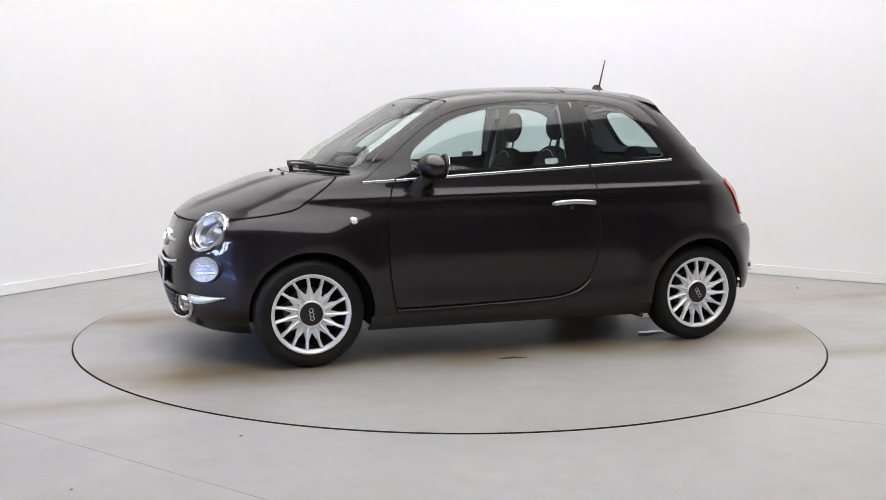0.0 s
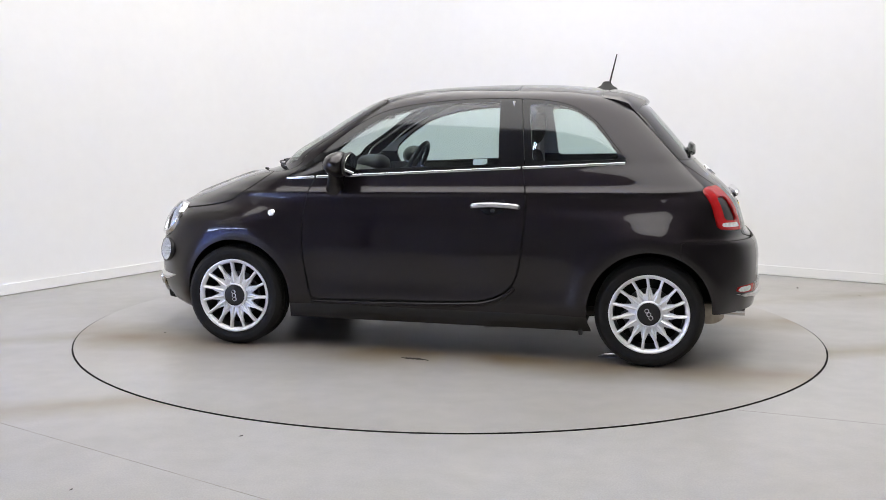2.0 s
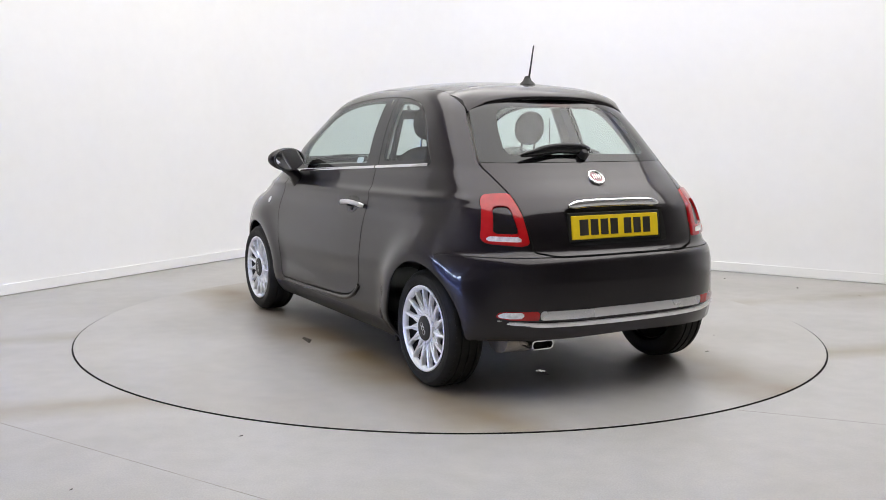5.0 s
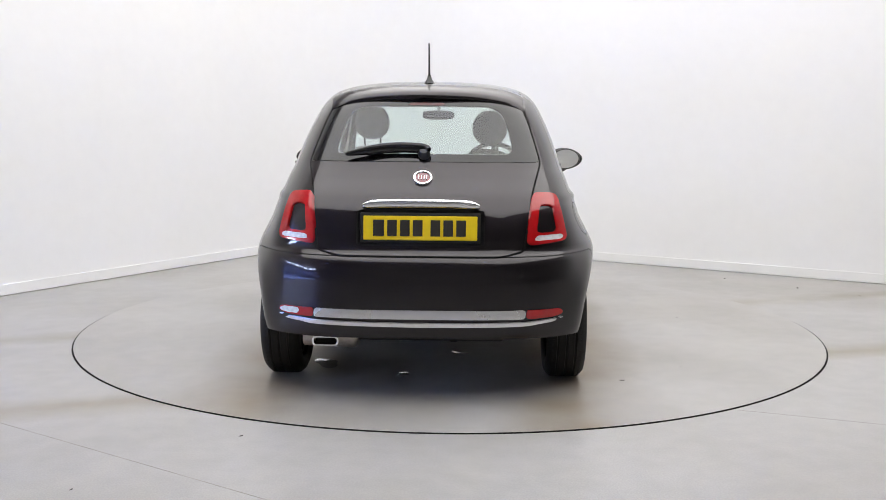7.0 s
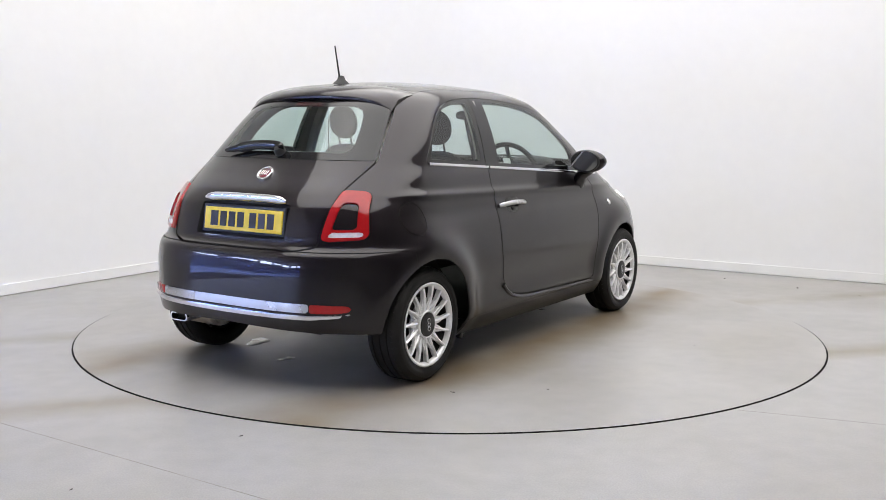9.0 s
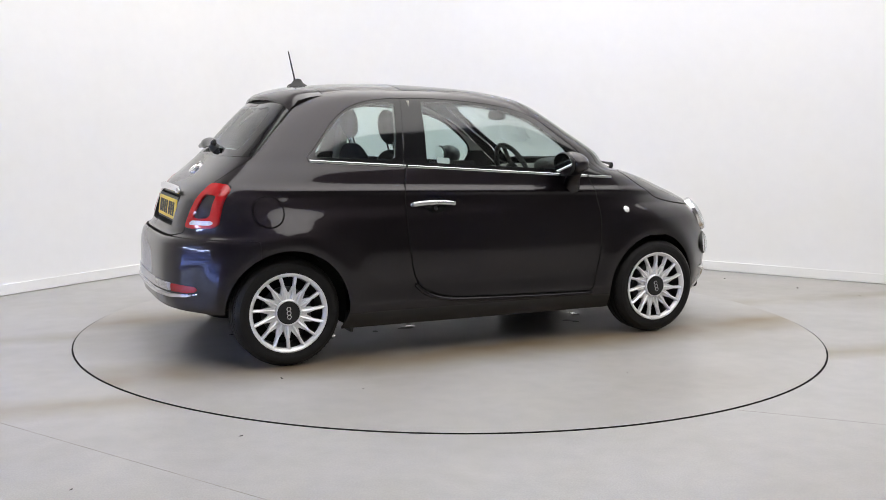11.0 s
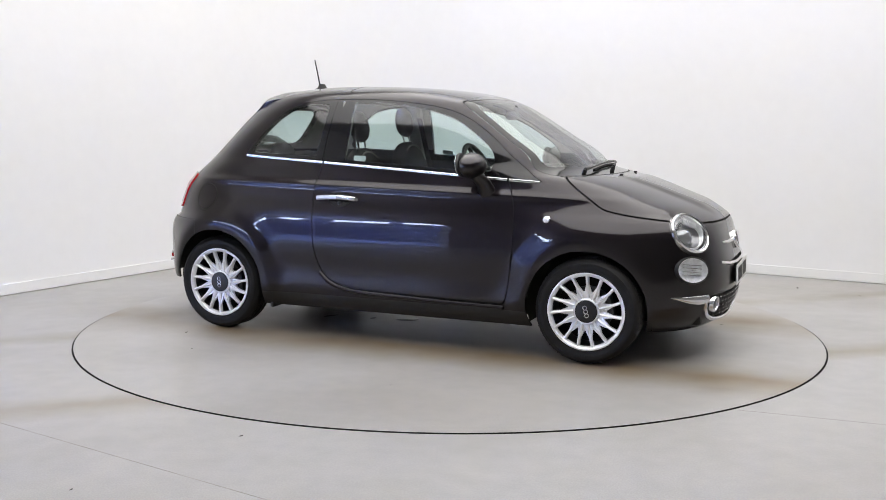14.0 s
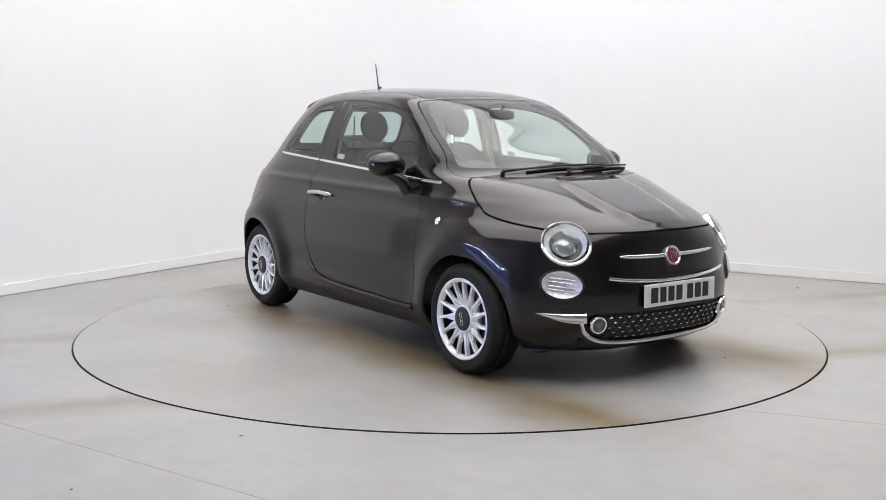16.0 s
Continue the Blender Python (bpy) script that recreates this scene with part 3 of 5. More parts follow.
SHAPE = BVHTree.FromPolygons([tuple(q) for q in BODY[0]], [tuple(int(i) for i in q) for q in BODY[2]])


def on_body(origin, way):
    """Where a ray meets the body, and the normal there."""
    hit, nrm, _, _ = SHAPE.ray_cast(Vector(origin), Vector(way).normalized())
    if nrm is not None and nrm.dot(Vector(way)) > 0:
        nrm = -nrm
    return hit, nrm


def side_point(x, z, s):
    return on_body((x, s * 2, z), (0, -s, 0))


def front_point(y, z):
    return on_body((3, y, z), (-1, 0, 0))


def rear_point(y, z):
    return on_body((-3, y, z), (1, 0, 0))


def smooth_line(pts, k=8):
    """Points along a soft curve through the given ones."""
    p = [np.array(q, float) for q in pts]
    out = []
    for i in range(len(p) - 1):
        a, b, c, d = p[max(i - 1, 0)], p[i], p[i + 1], p[min(i + 2, len(p) - 1)]
        for j in range(k):
            t = j / k
            out.append(0.5 * (2 * b + (c - a) * t + (2 * a - 5 * b + 4 * c - d) * t * t + (3 * b - a - 3 * c + d) * t ** 3))
    out.append(p[-1])
    return out


# outlines in the side view (x, z)
WINDOW_TOP = smooth_line([(0.83, 0.985), (0.70, 1.084), (0.57, 1.192), (0.443, 1.277), (0.316, 1.333), (0.128, 1.372), (-0.151, 1.398), (-0.412, 1.401), (-0.609, 1.387), (-0.745, 1.348),
                          (-0.85, 1.272), (-0.925, 1.18), (-0.985, 1.11)])
DLO = np.array([(0.885, 0.955)] + [tuple(q) for q in WINDOW_TOP] + [(-1.005, 1.085), (-1.008, 1.070), (-1.0, 1.062)])
DOOR = np.array([tuple(q) for q in smooth_line([(0.672, 1.00), (0.69, 0.972), (0.727, 0.885), (0.747, 0.776), (0.751, 0.636), (0.743, 0.511), (0.725, 0.385), (0.705, 0.295)])]
                + [tuple(q) for q in smooth_line([(0.69, 0.287), (0.445, 0.289), (0.13, 0.297), (-0.118, 0.305), (-0.271, 0.320), (-0.362, 0.352), (-0.422, 0.400), (-0.459, 0.485), (-0.479, 0.603),
                                                  (-0.488, 0.725), (-0.488, 0.875), (-0.471, 0.995), (-0.456, 1.06)])])
DOOR_GLASS = np.array([tuple(q) for q in smooth_line([(0.585, 1.00), (0.60, 1.06), (0.578, 1.118), (0.507, 1.183), (0.415, 1.247), (0.316, 1.299), (0.127, 1.351), (-0.09, 1.377), (-0.318, 1.383)])]
                      + [(-0.324, 1.2), (-0.331, 1.048)])
QUARTER_GLASS = rounded([(-0.478, 1.375), (-0.497, 1.2), (-0.512, 1.065), (-0.96, 1.083), (-0.965, 1.11), (-0.90, 1.195), (-0.82, 1.285), (-0.73, 1.345), (-0.6, 1.374)], 0.03)
BONNET = np.array([(2.0, 0.7445), (1.70, 0.7465), (1.62, 0.7515), (1.524, 0.7645)] + [tuple(q) for q in smooth_line([(1.405, 0.780), (1.303, 0.797), (1.21, 0.822), (1.152, 0.862), (1.068, 0.918), (0.99, 0.978)])] + [(0.97, 1.2), (2.0, 1.2)])
# outlines in the front view (y, z)
SCREEN = rounded([(-0.652, 0.985), (0.652, 0.985), (0.628, 1.08), (0.592, 1.20), (0.538, 1.34), (0.505, 1.390), (0.3, 1.405), (0.0, 1.409), (-0.3, 1.405), (-0.505, 1.390), (-0.538, 1.34), (-0.592, 1.20), (-0.628, 1.08)], 0.03)
REAR_GLASS = rounded([(-0.555, 1.082), (0.555, 1.082), (0.535, 1.16), (0.502, 1.27), (0.468, 1.358), (0.30, 1.378), (0.0, 1.384), (-0.30, 1.378), (-0.468, 1.358), (-0.502, 1.27), (-0.535, 1.16)], 0.015)
REAR_CLEAR = rounded([(-0.405, 1.118), (0.405, 1.118), (0.425, 1.14), (0.40, 1.25), (0.365, 1.325), (0.30, 1.348), (-0.30, 1.348), (-0.365, 1.325), (-0.40, 1.25), (-0.425, 1.14)], 0.03)
HATCH = rounded([(-0.37, 0.668), (0.37, 0.668), (0.475, 0.690), (0.474, 0.72), (0.512, 0.945), (0.560, 1.078), (0.505, 1.28), (0.472, 1.365), (0.30, 1.385), (0.0, 1.391), (-0.30, 1.385), (-0.472, 1.365), (-0.505, 1.28), (-0.560, 1.078), (-0.512, 0.945), (-0.474, 0.72), (-0.475, 0.690)], 0.02)
TAIL_OUT = [(0.506, 0.948), (0.626, 0.940), (0.650, 0.845), (0.676, 0.728), (0.483, 0.712), (0.496, 0.83)]
TAIL_IN = [(0.542, 0.892), (0.604, 0.888), (0.626, 0.772), (0.526, 0.768)]


def flip(poly):
    return [(-a, b) for a, b in poly]


rest = BODY
# wheel openings
for s in (1, -1):
    for ax, az in AXLES:
        rest = cut(rest, lambda v: np.maximum(np.hypot(v[:, 0] - ax, v[:, 2] - az) - 0.324, 0.45 - s * v[:, 1]))[1]
rest = cut(rest, lambda v: np.maximum(v[:, 2] - 0.305 + 0.02 * np.abs(v[:, 1]), v[:, 0] + 1.2))[1]
# windows
panes = {}
for s in (1, -1):
    panes[s], rest = cut(rest, side_field(DLO, s), 0.003)
screen, rest = cut(rest, front_field(SCREEN, 0.05), 0.003)
bonnet, rest = cut(rest, lambda v: np.maximum(distance(v[:, [0, 2]], BONNET), 0.9 - v[:, 0]), 0.008)
hatch, rest = cut(rest, rear_field(HATCH, -0.75), 0.008)
tails = {}
for s in (1, -1):
    poly = rounded(TAIL_OUT if s > 0 else flip(TAIL_OUT)[::-1], 0.035)
    f = rear_field(poly, -1.25)
    tails[s], rest = cut(rest, f, 0.004)
    _, hatch = cut(hatch, f, 0.004)
doors = {}
for s in (1, -1):
    doors[s], rest = cut(rest, side_field(DOOR, s, 0.45), 0.008)
# rear bumper, front bumper, roof
rear_bumper, rest = cut(rest, lambda v: np.maximum(v[:, 2] - 0.668 + 0.10 * np.clip((-1.3 - v[:, 0]) * -1, 0, 0.4), v[:, 0] + 1.30), 0.004)
front_bumper, rest = cut(rest, lambda v: np.maximum(v[:, 2] - 0.742, 1.40 + 0.18 * (0.6 - v[:, 2]) - v[:, 0]))
sill, rest = cut(rest, lambda v: np.maximum(v[:, 2] - 0.258, np.abs(v[:, 0]) - 0.95))
roof_glass, rest = cut(rest, lambda v: np.maximum(distance(v[:, :2], rounded([(0.36, -0.44), (0.36, 0.44), (-0.40, 0.475), (-0.40, -0.475)], 0.02)), 1.38 - v[:, 2]), 0.006)
roof_rear, rest = cut(rest, lambda v: np.maximum(distance(v[:, :2], rounded([(-0.406, -0.475), (-0.406, 0.475), (-0.86, 0.475), (-0.86, -0.475)], 0.01)), 1.38 - v[:, 2]), 0.003)
# fuel flap on the car's right side
fuel, rest = cut(rest, lambda v: np.maximum(np.hypot(v[:, 0] + 1.243, v[:, 2] - 0.809) - 0.078, 0.3 + v[:, 1]), 0.007)
# openings for the head lamps and the low lamps
HEAD = (1.62, 0.535, 0.693)
LOW = (1.675, 0.600, 0.511)
for s in (1, -1):
    for c, r, tall in ((HEAD, 0.112, 1.12), (LOW, 0.095, 1.5)):
        fld = lambda v: np.linalg.norm((v - np.array((c[0], s * c[1], c[2]))) * (1, 1, tall), axis=1) - r
        rest = cut(rest, fld)[1]
        front_bumper = cut(front_bumper, fld)[1]
        bonnet = cut(bonnet, fld)[1]
GRILLE = rounded([(-0.475, 0.375), (0.475, 0.375), (0.52, 0.335), (0.475, 0.255), (0.36, 0.228), (0.0, 0.222), (-0.36, 0.228), (-0.475, 0.255), (-0.52, 0.335)], 0.03)
grille, front_bumper = cut(front_bumper, front_field(GRILLE, 1.3))
slot, front_bumper = cut(front_bumper, front_field(rounded([(-0.40, 0.535), (0.40, 0.535), (0.35, 0.512), (0, 0.500), (-0.35, 0.512)], 0.01), 1.3))

skin("body_shell", rest, PAINT, CAR, "glossy black painted steel body shell")
for side_piece in cut(sill, lambda v: v[:, 1]):
    skin("sill_cover", side_piece, PLASTIC, CAR, "matt black sill cover")
skin("bonnet", bonnet, PAINT, CAR, "black bonnet with a raised centre")
skin("front_bumper", front_bumper, PAINT, CAR, "black painted front bumper")
REAR_BUMPER = skin("rear_bumper", rear_bumper, PAINT, CAR, "black painted rear bumper")
skin("roof_glass", roof_glass, GLASS_DARK, CAR, "dark fixed glass roof panel")
skin("roof_panel", roof_rear, PAINT, CAR, "black painted rear roof panel")
skin("fuel_flap", fuel, PAINT, CAR, "round black fuel flap")
skin("grille_backing", grille, PLASTIC, CAR, "black lower grille recess", lift=-0.02)
skin("air_slot", slot, PLASTIC, CAR, "dark air slot under the nose", lift=-0.015)

# windscreen: dark band round clear glass
clear, band = cut(screen, front_field(rounded([(-0.61, 1.030), (0.61, 1.030), (0.588, 1.13), (0.558, 1.22), (0.508, 1.34), (0.468, 1.380), (0.0, 1.394), (-0.468, 1.380), (-0.508, 1.34), (-0.558, 1.22), (-0.588, 1.13)], 0.05), 0.0))
WS = skin("windscreen", clear, GLASS_CLEAR, CAR, "clear curved windscreen", depth=0)
WS.visible_shadow = False
skin("windscreen_band", band, GLOSS_BLACK, WS, "black edge band of the windscreen", depth=0.004)

# doors with windows, quarter windows
DOOR_OB = {}
for s in (1, -1):
    d = skin("door", doors[s], PAINT, CAR, "shut black door")
    DOOR_OB[s] = d
    split = lambda v: -(v[:, 0] + 0.437 + (1.39 - v[:, 2]) * 0.10)      # the shut line through the pillar
    fwd, aft = cut(panes[s], split, 0.006)
    pane, frame_piece = cut(fwd, side_field(DOOR_GLASS, s))
    g = skin("window_glass", pane, GLASS, d, "greenish door window glass", depth=0)
    g.visible_shadow = False
    skin("window_frame", frame_piece, GLOSS_BLACK, d, "glossy black door window frame", depth=0.02)
    pane, frame_piece = cut(aft, side_field(QUARTER_GLASS, s))
    q = skin("quarter_window", frame_piece, GLOSS_BLACK, CAR, "black rimmed rear side window", depth=0.02)
    g = skin("window_glass", pane, GLASS, q, "dark rear side window glass", depth=0)
    g.visible_shadow = False

# tailgate with its window
glass_piece, hatch_metal = cut(hatch, rear_field(REAR_GLASS, -0.75), 0.003)
clear, band = cut(glass_piece, rear_field(REAR_CLEAR, -0.75))
RECESS = rounded([(-0.292, 0.712), (0.292, 0.712), (0.292, 0.872), (-0.292, 0.872)], 0.02)
recess, hatch_metal = cut(hatch_metal, rear_field(RECESS, -1.3))
TAILGATE = skin("tailgate", hatch_metal, PAINT, CAR, "black painted tailgate", depth=0.045)
skin("plate_recess", recess, PAINT, TAILGATE, "black recess for the number plate", depth=0, lift=-0.03)
rw = skin("rear_window", clear, GLASS, TAILGATE, "tinted rear window", depth=0)
rw.visible_shadow = False
skin("rear_window_band", band, GLOSS_BLACK, TAILGATE, "black edge of the rear window", depth=0.006)

# tail lamps: red frame, body-coloured middle, pale strip below
for s in (1, -1):
    inner = rounded(TAIL_IN if s > 0 else flip(TAIL_IN)[::-1], 0.02)
    mid_piece, ring_piece = cut(tails[s], rear_field(inner, -1.25), 0.002)
    strip = [(0.521, 0.757), (0.648, 0.760), (0.654, 0.738), (0.516, 0.733)]
    pale, ring_piece = cut(ring_piece, rear_field(rounded(strip if s > 0 else flip(strip)[::-1], 0.008), -1.25))
    lamp = skin("tail_lamp", ring_piece, RED_LENS, CAR, "red ring-shaped tail lamp", depth=0.03, lift=0.010)
    skin("lamp_centre", mid_piece, PAINT, lamp, "black painted middle of the tail lamp", depth=0.01)
    skin("reversing_lens", pale, CLEAR_LENS, lamp, "pale ribbed reversing lens", depth=0.01, lift=0.008)

# inside skin: dark below the windows, pale roof lining above
lv, ln, lt = BODY
lining = cut((lv - ln * 0.03, ln, lt), lambda v: np.maximum(v[:, 2] - 0.33, v[:, 0] + 1.2))[1]
for s in (1, -1):
    for ax, az in AXLES:
        lining = cut(lining, lambda v: np.maximum(np.hypot(v[:, 0] - ax, v[:, 2] - az) - 0.36, 0.40 - s * v[:, 1]))[1]
    lining = cut(lining, side_field(np.array([tuple(q) for q in DOOR_GLASS]), s))[1]
    lining = cut(lining, side_field(QUARTER_GLASS, s))[1]
lining = cut(lining, front_field(SCREEN, 0.05))[1]
lining = cut(lining, rear_field(REAR_CLEAR, -0.75))[1]
lining = cut(lining, lambda v: np.maximum(1.02 - v[:, 0], 0.60 - v[:, 2]))[1]
high, low = cut(lining, lambda v: 1.075 - v[:, 2])
skin("roof_lining", high, HEADLINER, CAR, "pale grey roof lining", depth=0)
skin("inner_lining", low, LINING, CAR, "dark inner body lining", depth=0)
bay, _ = cut((lv - ln * 0.018, ln, lt), lambda v: np.maximum(np.maximum(0.95 - v[:, 0], 0.60 - v[:, 2]), v[:, 2] - 0.99))
for s in (1, -1):
    bay = cut(bay, lambda v: np.linalg.norm(v - np.array((HEAD[0], s * HEAD[1], HEAD[2])), axis=1) - 0.150)[1]
skin("bonnet_lining", bay, PIT, CAR, "dark liner under the bonnet", depth=0)


# ---- turntable ----
TURNTABLE = new("turntable")
tagged(TURNTABLE, "round grey concrete-topped turntable flush with the floor", "turntable")
part("top", lathe([(0, 0), (R_DISC, 0)], seg=192), DISC, TURNTABLE, smooth=False)
part("rim", lathe([(R_DISC, -0.001), (R_DISC, -0.09), (0, -0.09)], seg=192), PIT, TURNTABLE, "dark steel rim of the turntable", smooth=False)


WATER = mat("water", (0.30, 0.29, 0.28), 0.03, spec=0.6)
DIRT = mat("dirt", (0.035, 0.03, 0.025), 0.8)


def flat_spot(x, y, r, stretch=1.0, turn=0, seed=1, z=0.0):
    """A thin uneven spot that lies on the turntable or the floor."""
    rng = random.Random(seed)
    ph = [rng.uniform(0, 6.28) for _ in range(4)]
    bm = bmesh.new()
    out = []
    for i in range(28):
        a = 2 * math.pi * i / 28
        q = r * (1 + 0.22 * math.sin(2 * a + ph[0]) + 0.14 * math.sin(3 * a + ph[1]) + 0.08 * math.sin(5 * a + ph[2]))
        out.append((q * math.cos(a), q * math.sin(a) * stretch))
    lo = [bm.verts.new((px, py, 0.0002)) for px, py in out]
    hi = [bm.verts.new((px * 0.96, py * 0.96, 0.0012)) for px, py in out]
    for i in range(28):
        bm.faces.new((lo[i], lo[(i + 1) % 28], hi[(i + 1) % 28], hi[i]))
    bm.faces.new(hi)
    bmesh.ops.transform(bm, matrix=pose(x, y, z, 0, 0, turn), verts=bm.verts)
    return bm


for x, y, r, st, sd in ((-0.288, 0.0, 0.060, 0.7, 1), (-0.52, -0.04, 0.022, 0.8, 2), (-0.81, -0.08, 0.045, 0.5, 3), (0.92, -0.03, 0.05, 0.6, 4), (0.76, -0.20, 0.03, 0.6, 8), (-1.30, 0.20, 0.05, 0.6, 9), (-1.08, 0.62, 0.10, 0.6, 11)):
    part("puddle", flat_spot(x, y, r, st, 20 * sd, sd), WATER, TURNTABLE, "small drip of water")
for x, y, r, sd in ((-1.35, -0.90, 0.011, 21), (0.785, -0.25, 0.022, 22), (-1.05, -1.25, 0.006, 23), (0.3, -1.5, 0.005, 24), (1.6, 0.7, 0.006, 25)):
    part("speck", flat_spot(x, y, r, 0.6, 30 * sd, sd), DIRT, TURNTABLE)
# short scuffs cut into the turntable
for i in range(5):
    part("scuff", box(0.010, 0.085 - 0.008 * i, 0.0012, pose(-0.065 + 0.024 * i, 0.975, 0.0006, 0, 0, 60)), DIRT, TURNTABLE, smooth=False)
for x, y, r, sd in ((-0.843, -2.30, 0.009, 31), (-1.305, -2.909, 0.008, 32), (2.75, 1.55, 0.02, 33), (3.1, 1.2, 0.012, 34), (2.3, 2.0, 0.01, 35)):
    tagged(part("speck", flat_spot(x, y, r, 0.5, 30 * sd, sd, FLOOR_Z), DIRT), "dark speck of grit on the concrete floor", "speck", "floor grit")


def join(*bms):
    """Several bmeshes as one."""
    out = bmesh.new()
    for b in bms:
        tmp = bpy.data.meshes.new("tmp")
        b.to_mesh(tmp)
        b.free()
        out.from_mesh(tmp)
        bpy.data.meshes.remove(tmp)
    return out


def patch(name, field, material, parent, label="", lift=0.006, depth=0.006, source=None):
    """A thin trim piece that lies on the body."""
    return skin(name, cut(source or BODY, field)[0], material, parent, label, depth, lift)


def axis_pose(at, way, up=(0, 0, 1)):
    """A pose whose z axis points along way."""
    z = Vector(way).normalized()
    x = Vector(up).cross(z)
    x = x.normalized() if x.length > 1e-4 else Vector((1, 0, 0))
    y = z.cross(x)
    m = Matrix((x, y, z)).transposed().to_4x4()
    return Matrix.Translation(at) @ m


# ---- wheels ----
def make_wheel():
    """A wheel in its own space: axle along z, outer face up, centre of the tread at nought."""
    top = new("wheel")
    top.parent = CAR
    w = 0.092
    prof = [(0.200, -w + 0.012), (0.215, -w), (0.245, -w - 0.004), (0.266, -w + 0.006), (0.278, -w + 0.020), (0.2835, -w + 0.034)]
    for g in (-0.042, 0.0, 0.042):
        prof += [(0.285, g - 0.006), (0.279, g - 0.004), (0.279, g + 0.004), (0.285, g + 0.006)]
    prof += [(0.2835, w - 0.034), (0.278, w - 0.020), (0.266, w - 0.006), (0.262, w - 0.0035), (0.258, w + 0.001), (0.245, w + 0.004), (0.232, w + 0.003), (0.228, w + 0.0005), (0.215, w), (0.207, w - 0.012), (0.200, w - 0.02)]
    tyre = part("tyre", lathe(prof, seg=96), RUBBER, top, "black rubber tyre with grooved tread")
    # shoulder blocks cut across the tread edge
    bms = []
    for i in range(60):
        a = 2 * math.pi * i / 60
        for sgn in (1, -1):
            bms.append(box(0.016, 0.005, 0.015, pose(0, 0, 0, 0, 0, math.degrees(a)) @ pose(0.2745, 0, sgn * 0.061)))
    tagged(part("tread_block", join(*bms), RUBBER, tyre, smooth=False), kind="stuff")
    rim = part("rim", lathe([(0.203, 0.080), (0.2085, 0.086), (0.209, 0.091), (0.203, 0.093), (0.195, 0.089), (0.188, 0.080), (0.186, 0.068)], seg=96), ALLOY, top, "silver alloy wheel with many slim spokes")
    part("barrel", lathe([(0.1875, 0.070), (0.186, 0.045), (0.180, 0.0), (0.186, -0.07)], seg=72), BRAKE, rim, "shaded inner barrel of the rim")
    # fifteen ridged spokes that fan out into one another at the hub
    n = 15
    BAR = ((-1.0, -0.024), (-0.85, -0.003), (-0.1, 0.003), (0.85, -0.002), (1.0, -0.024))
    WEB = ((-1.0, -0.014), (-0.8, 0.0), (0.8, 0.0), (1.0, -0.014))
    for k in range(n):
        bm = bmesh.new()
        # a slim ridged bar from the hub to the rim, and two low webs that spread from it to its neighbours
        for sect, r0, r1, w0, w1, drop, a0, a1 in ((BAR, 0.056, 0.204, 0.0078, 0.0086, 0.0, -0.02, 0.06), (WEB, 0.076, 0.150, 0.0070, 0.0040, 0.008, -0.20, 0.02), (WEB, 0.076, 0.150, 0.0070, 0.0040, 0.008, 0.19, 0.04)):
            rings = []
            for j in range(7):
                t = j / 6
                r = r0 + (r1 - r0) * t
                half = w0 + (w1 - w0) * t
                u0 = (r - 0.056) / 0.148
                h = 0.068 + 0.019 * math.sin(min(u0 * 1.15, 1) * math.pi * 0.5) - 0.003 * max(0, u0 - 0.85) / 0.15 - drop
                ang = a0 + (a1 - a0) * t
                rings.append([bm.verts.new((r * math.cos(ang) - u * half * math.sin(ang), r * math.sin(ang) + u * half * math.cos(ang), h + v)) for u, v in sect])
            for a, b in zip(rings, rings[1:]):
                for i in range(len(sect) - 1):
                    bm.faces.new((a[i], a[i + 1], b[i + 1], b[i]))
                bm.faces.new((a[-1], a[0], b[0], b[-1]))
        bmesh.ops.transform(bm, matrix=pose(0, 0, 0, 0, 0, 360 * k / n), verts=bm.verts)
        part("spoke", bm, ALLOY, rim, sharp=25)
    part("hub_dish", lathe([(0.058, 0.060), (0.070, 0.063), (0.100, 0.066), (0.106, 0.060), (0.104, 0.040)], seg=60), ALLOY, rim)
    part("hub_ring", lathe([(0.046, 0.045), (0.070, 0.060), (0.0705, 0.078), (0.064, 0.083), (0.060, 0.080)], seg=48), ALLOY, top)
    cap = part("hub_cap", lathe([(0.060, 0.078), (0.0595, 0.0835), (0.05, 0.0865), (0.0, 0.0885)], seg=48), PLASTIC, top, "dark round hub cap with a small silver emblem")
    part("emblem", join(*[lathe([(0.0125, 0.0885), (0.0125, 0.0905), (0.008, 0.0905), (0.008, 0.0885)], pose(0, (i - 1) * 0.021, 0), 20) for i in range(3)]), SATIN, cap)
    part("brake_disc", lathe([(0.05, 0.0), (0.128, 0.0), (0.128, 0.02), (0.075, 0.02), (0.072, 0.04), (0.03, 0.04)], seg=48), BRAKE, top)
    part("brake_caliper", box(0.06, 0.13, 0.06, pose(0.105, 0, 0.01), 0.01), BRAKE, top)
    part("wheel_back", lathe([(0.0, -0.05), (0.183, -0.05), (0.184, -0.06)], seg=48), PIT, top)
    return top


wheel = make_wheel()
POSES = [Matrix.Translation((ax + (0.012 if ax > 0 else 0), s * (0.715 if ax > 0 else 0.695), 0.285)) @ pose(0, 0, 0, -90 * s, 0, 0) @ pose(0, 0, 0, 0, 0, turn)
         for (ax, _), s, turn in ((AXLES[0], 1, 8), (AXLES[1], 1, 31), (AXLES[0], -1, 15), (AXLES[1], -1, 3))]
wheel.matrix_basis = POSES[0]
for m in POSES[1:]:
    copy_thing(wheel, m)

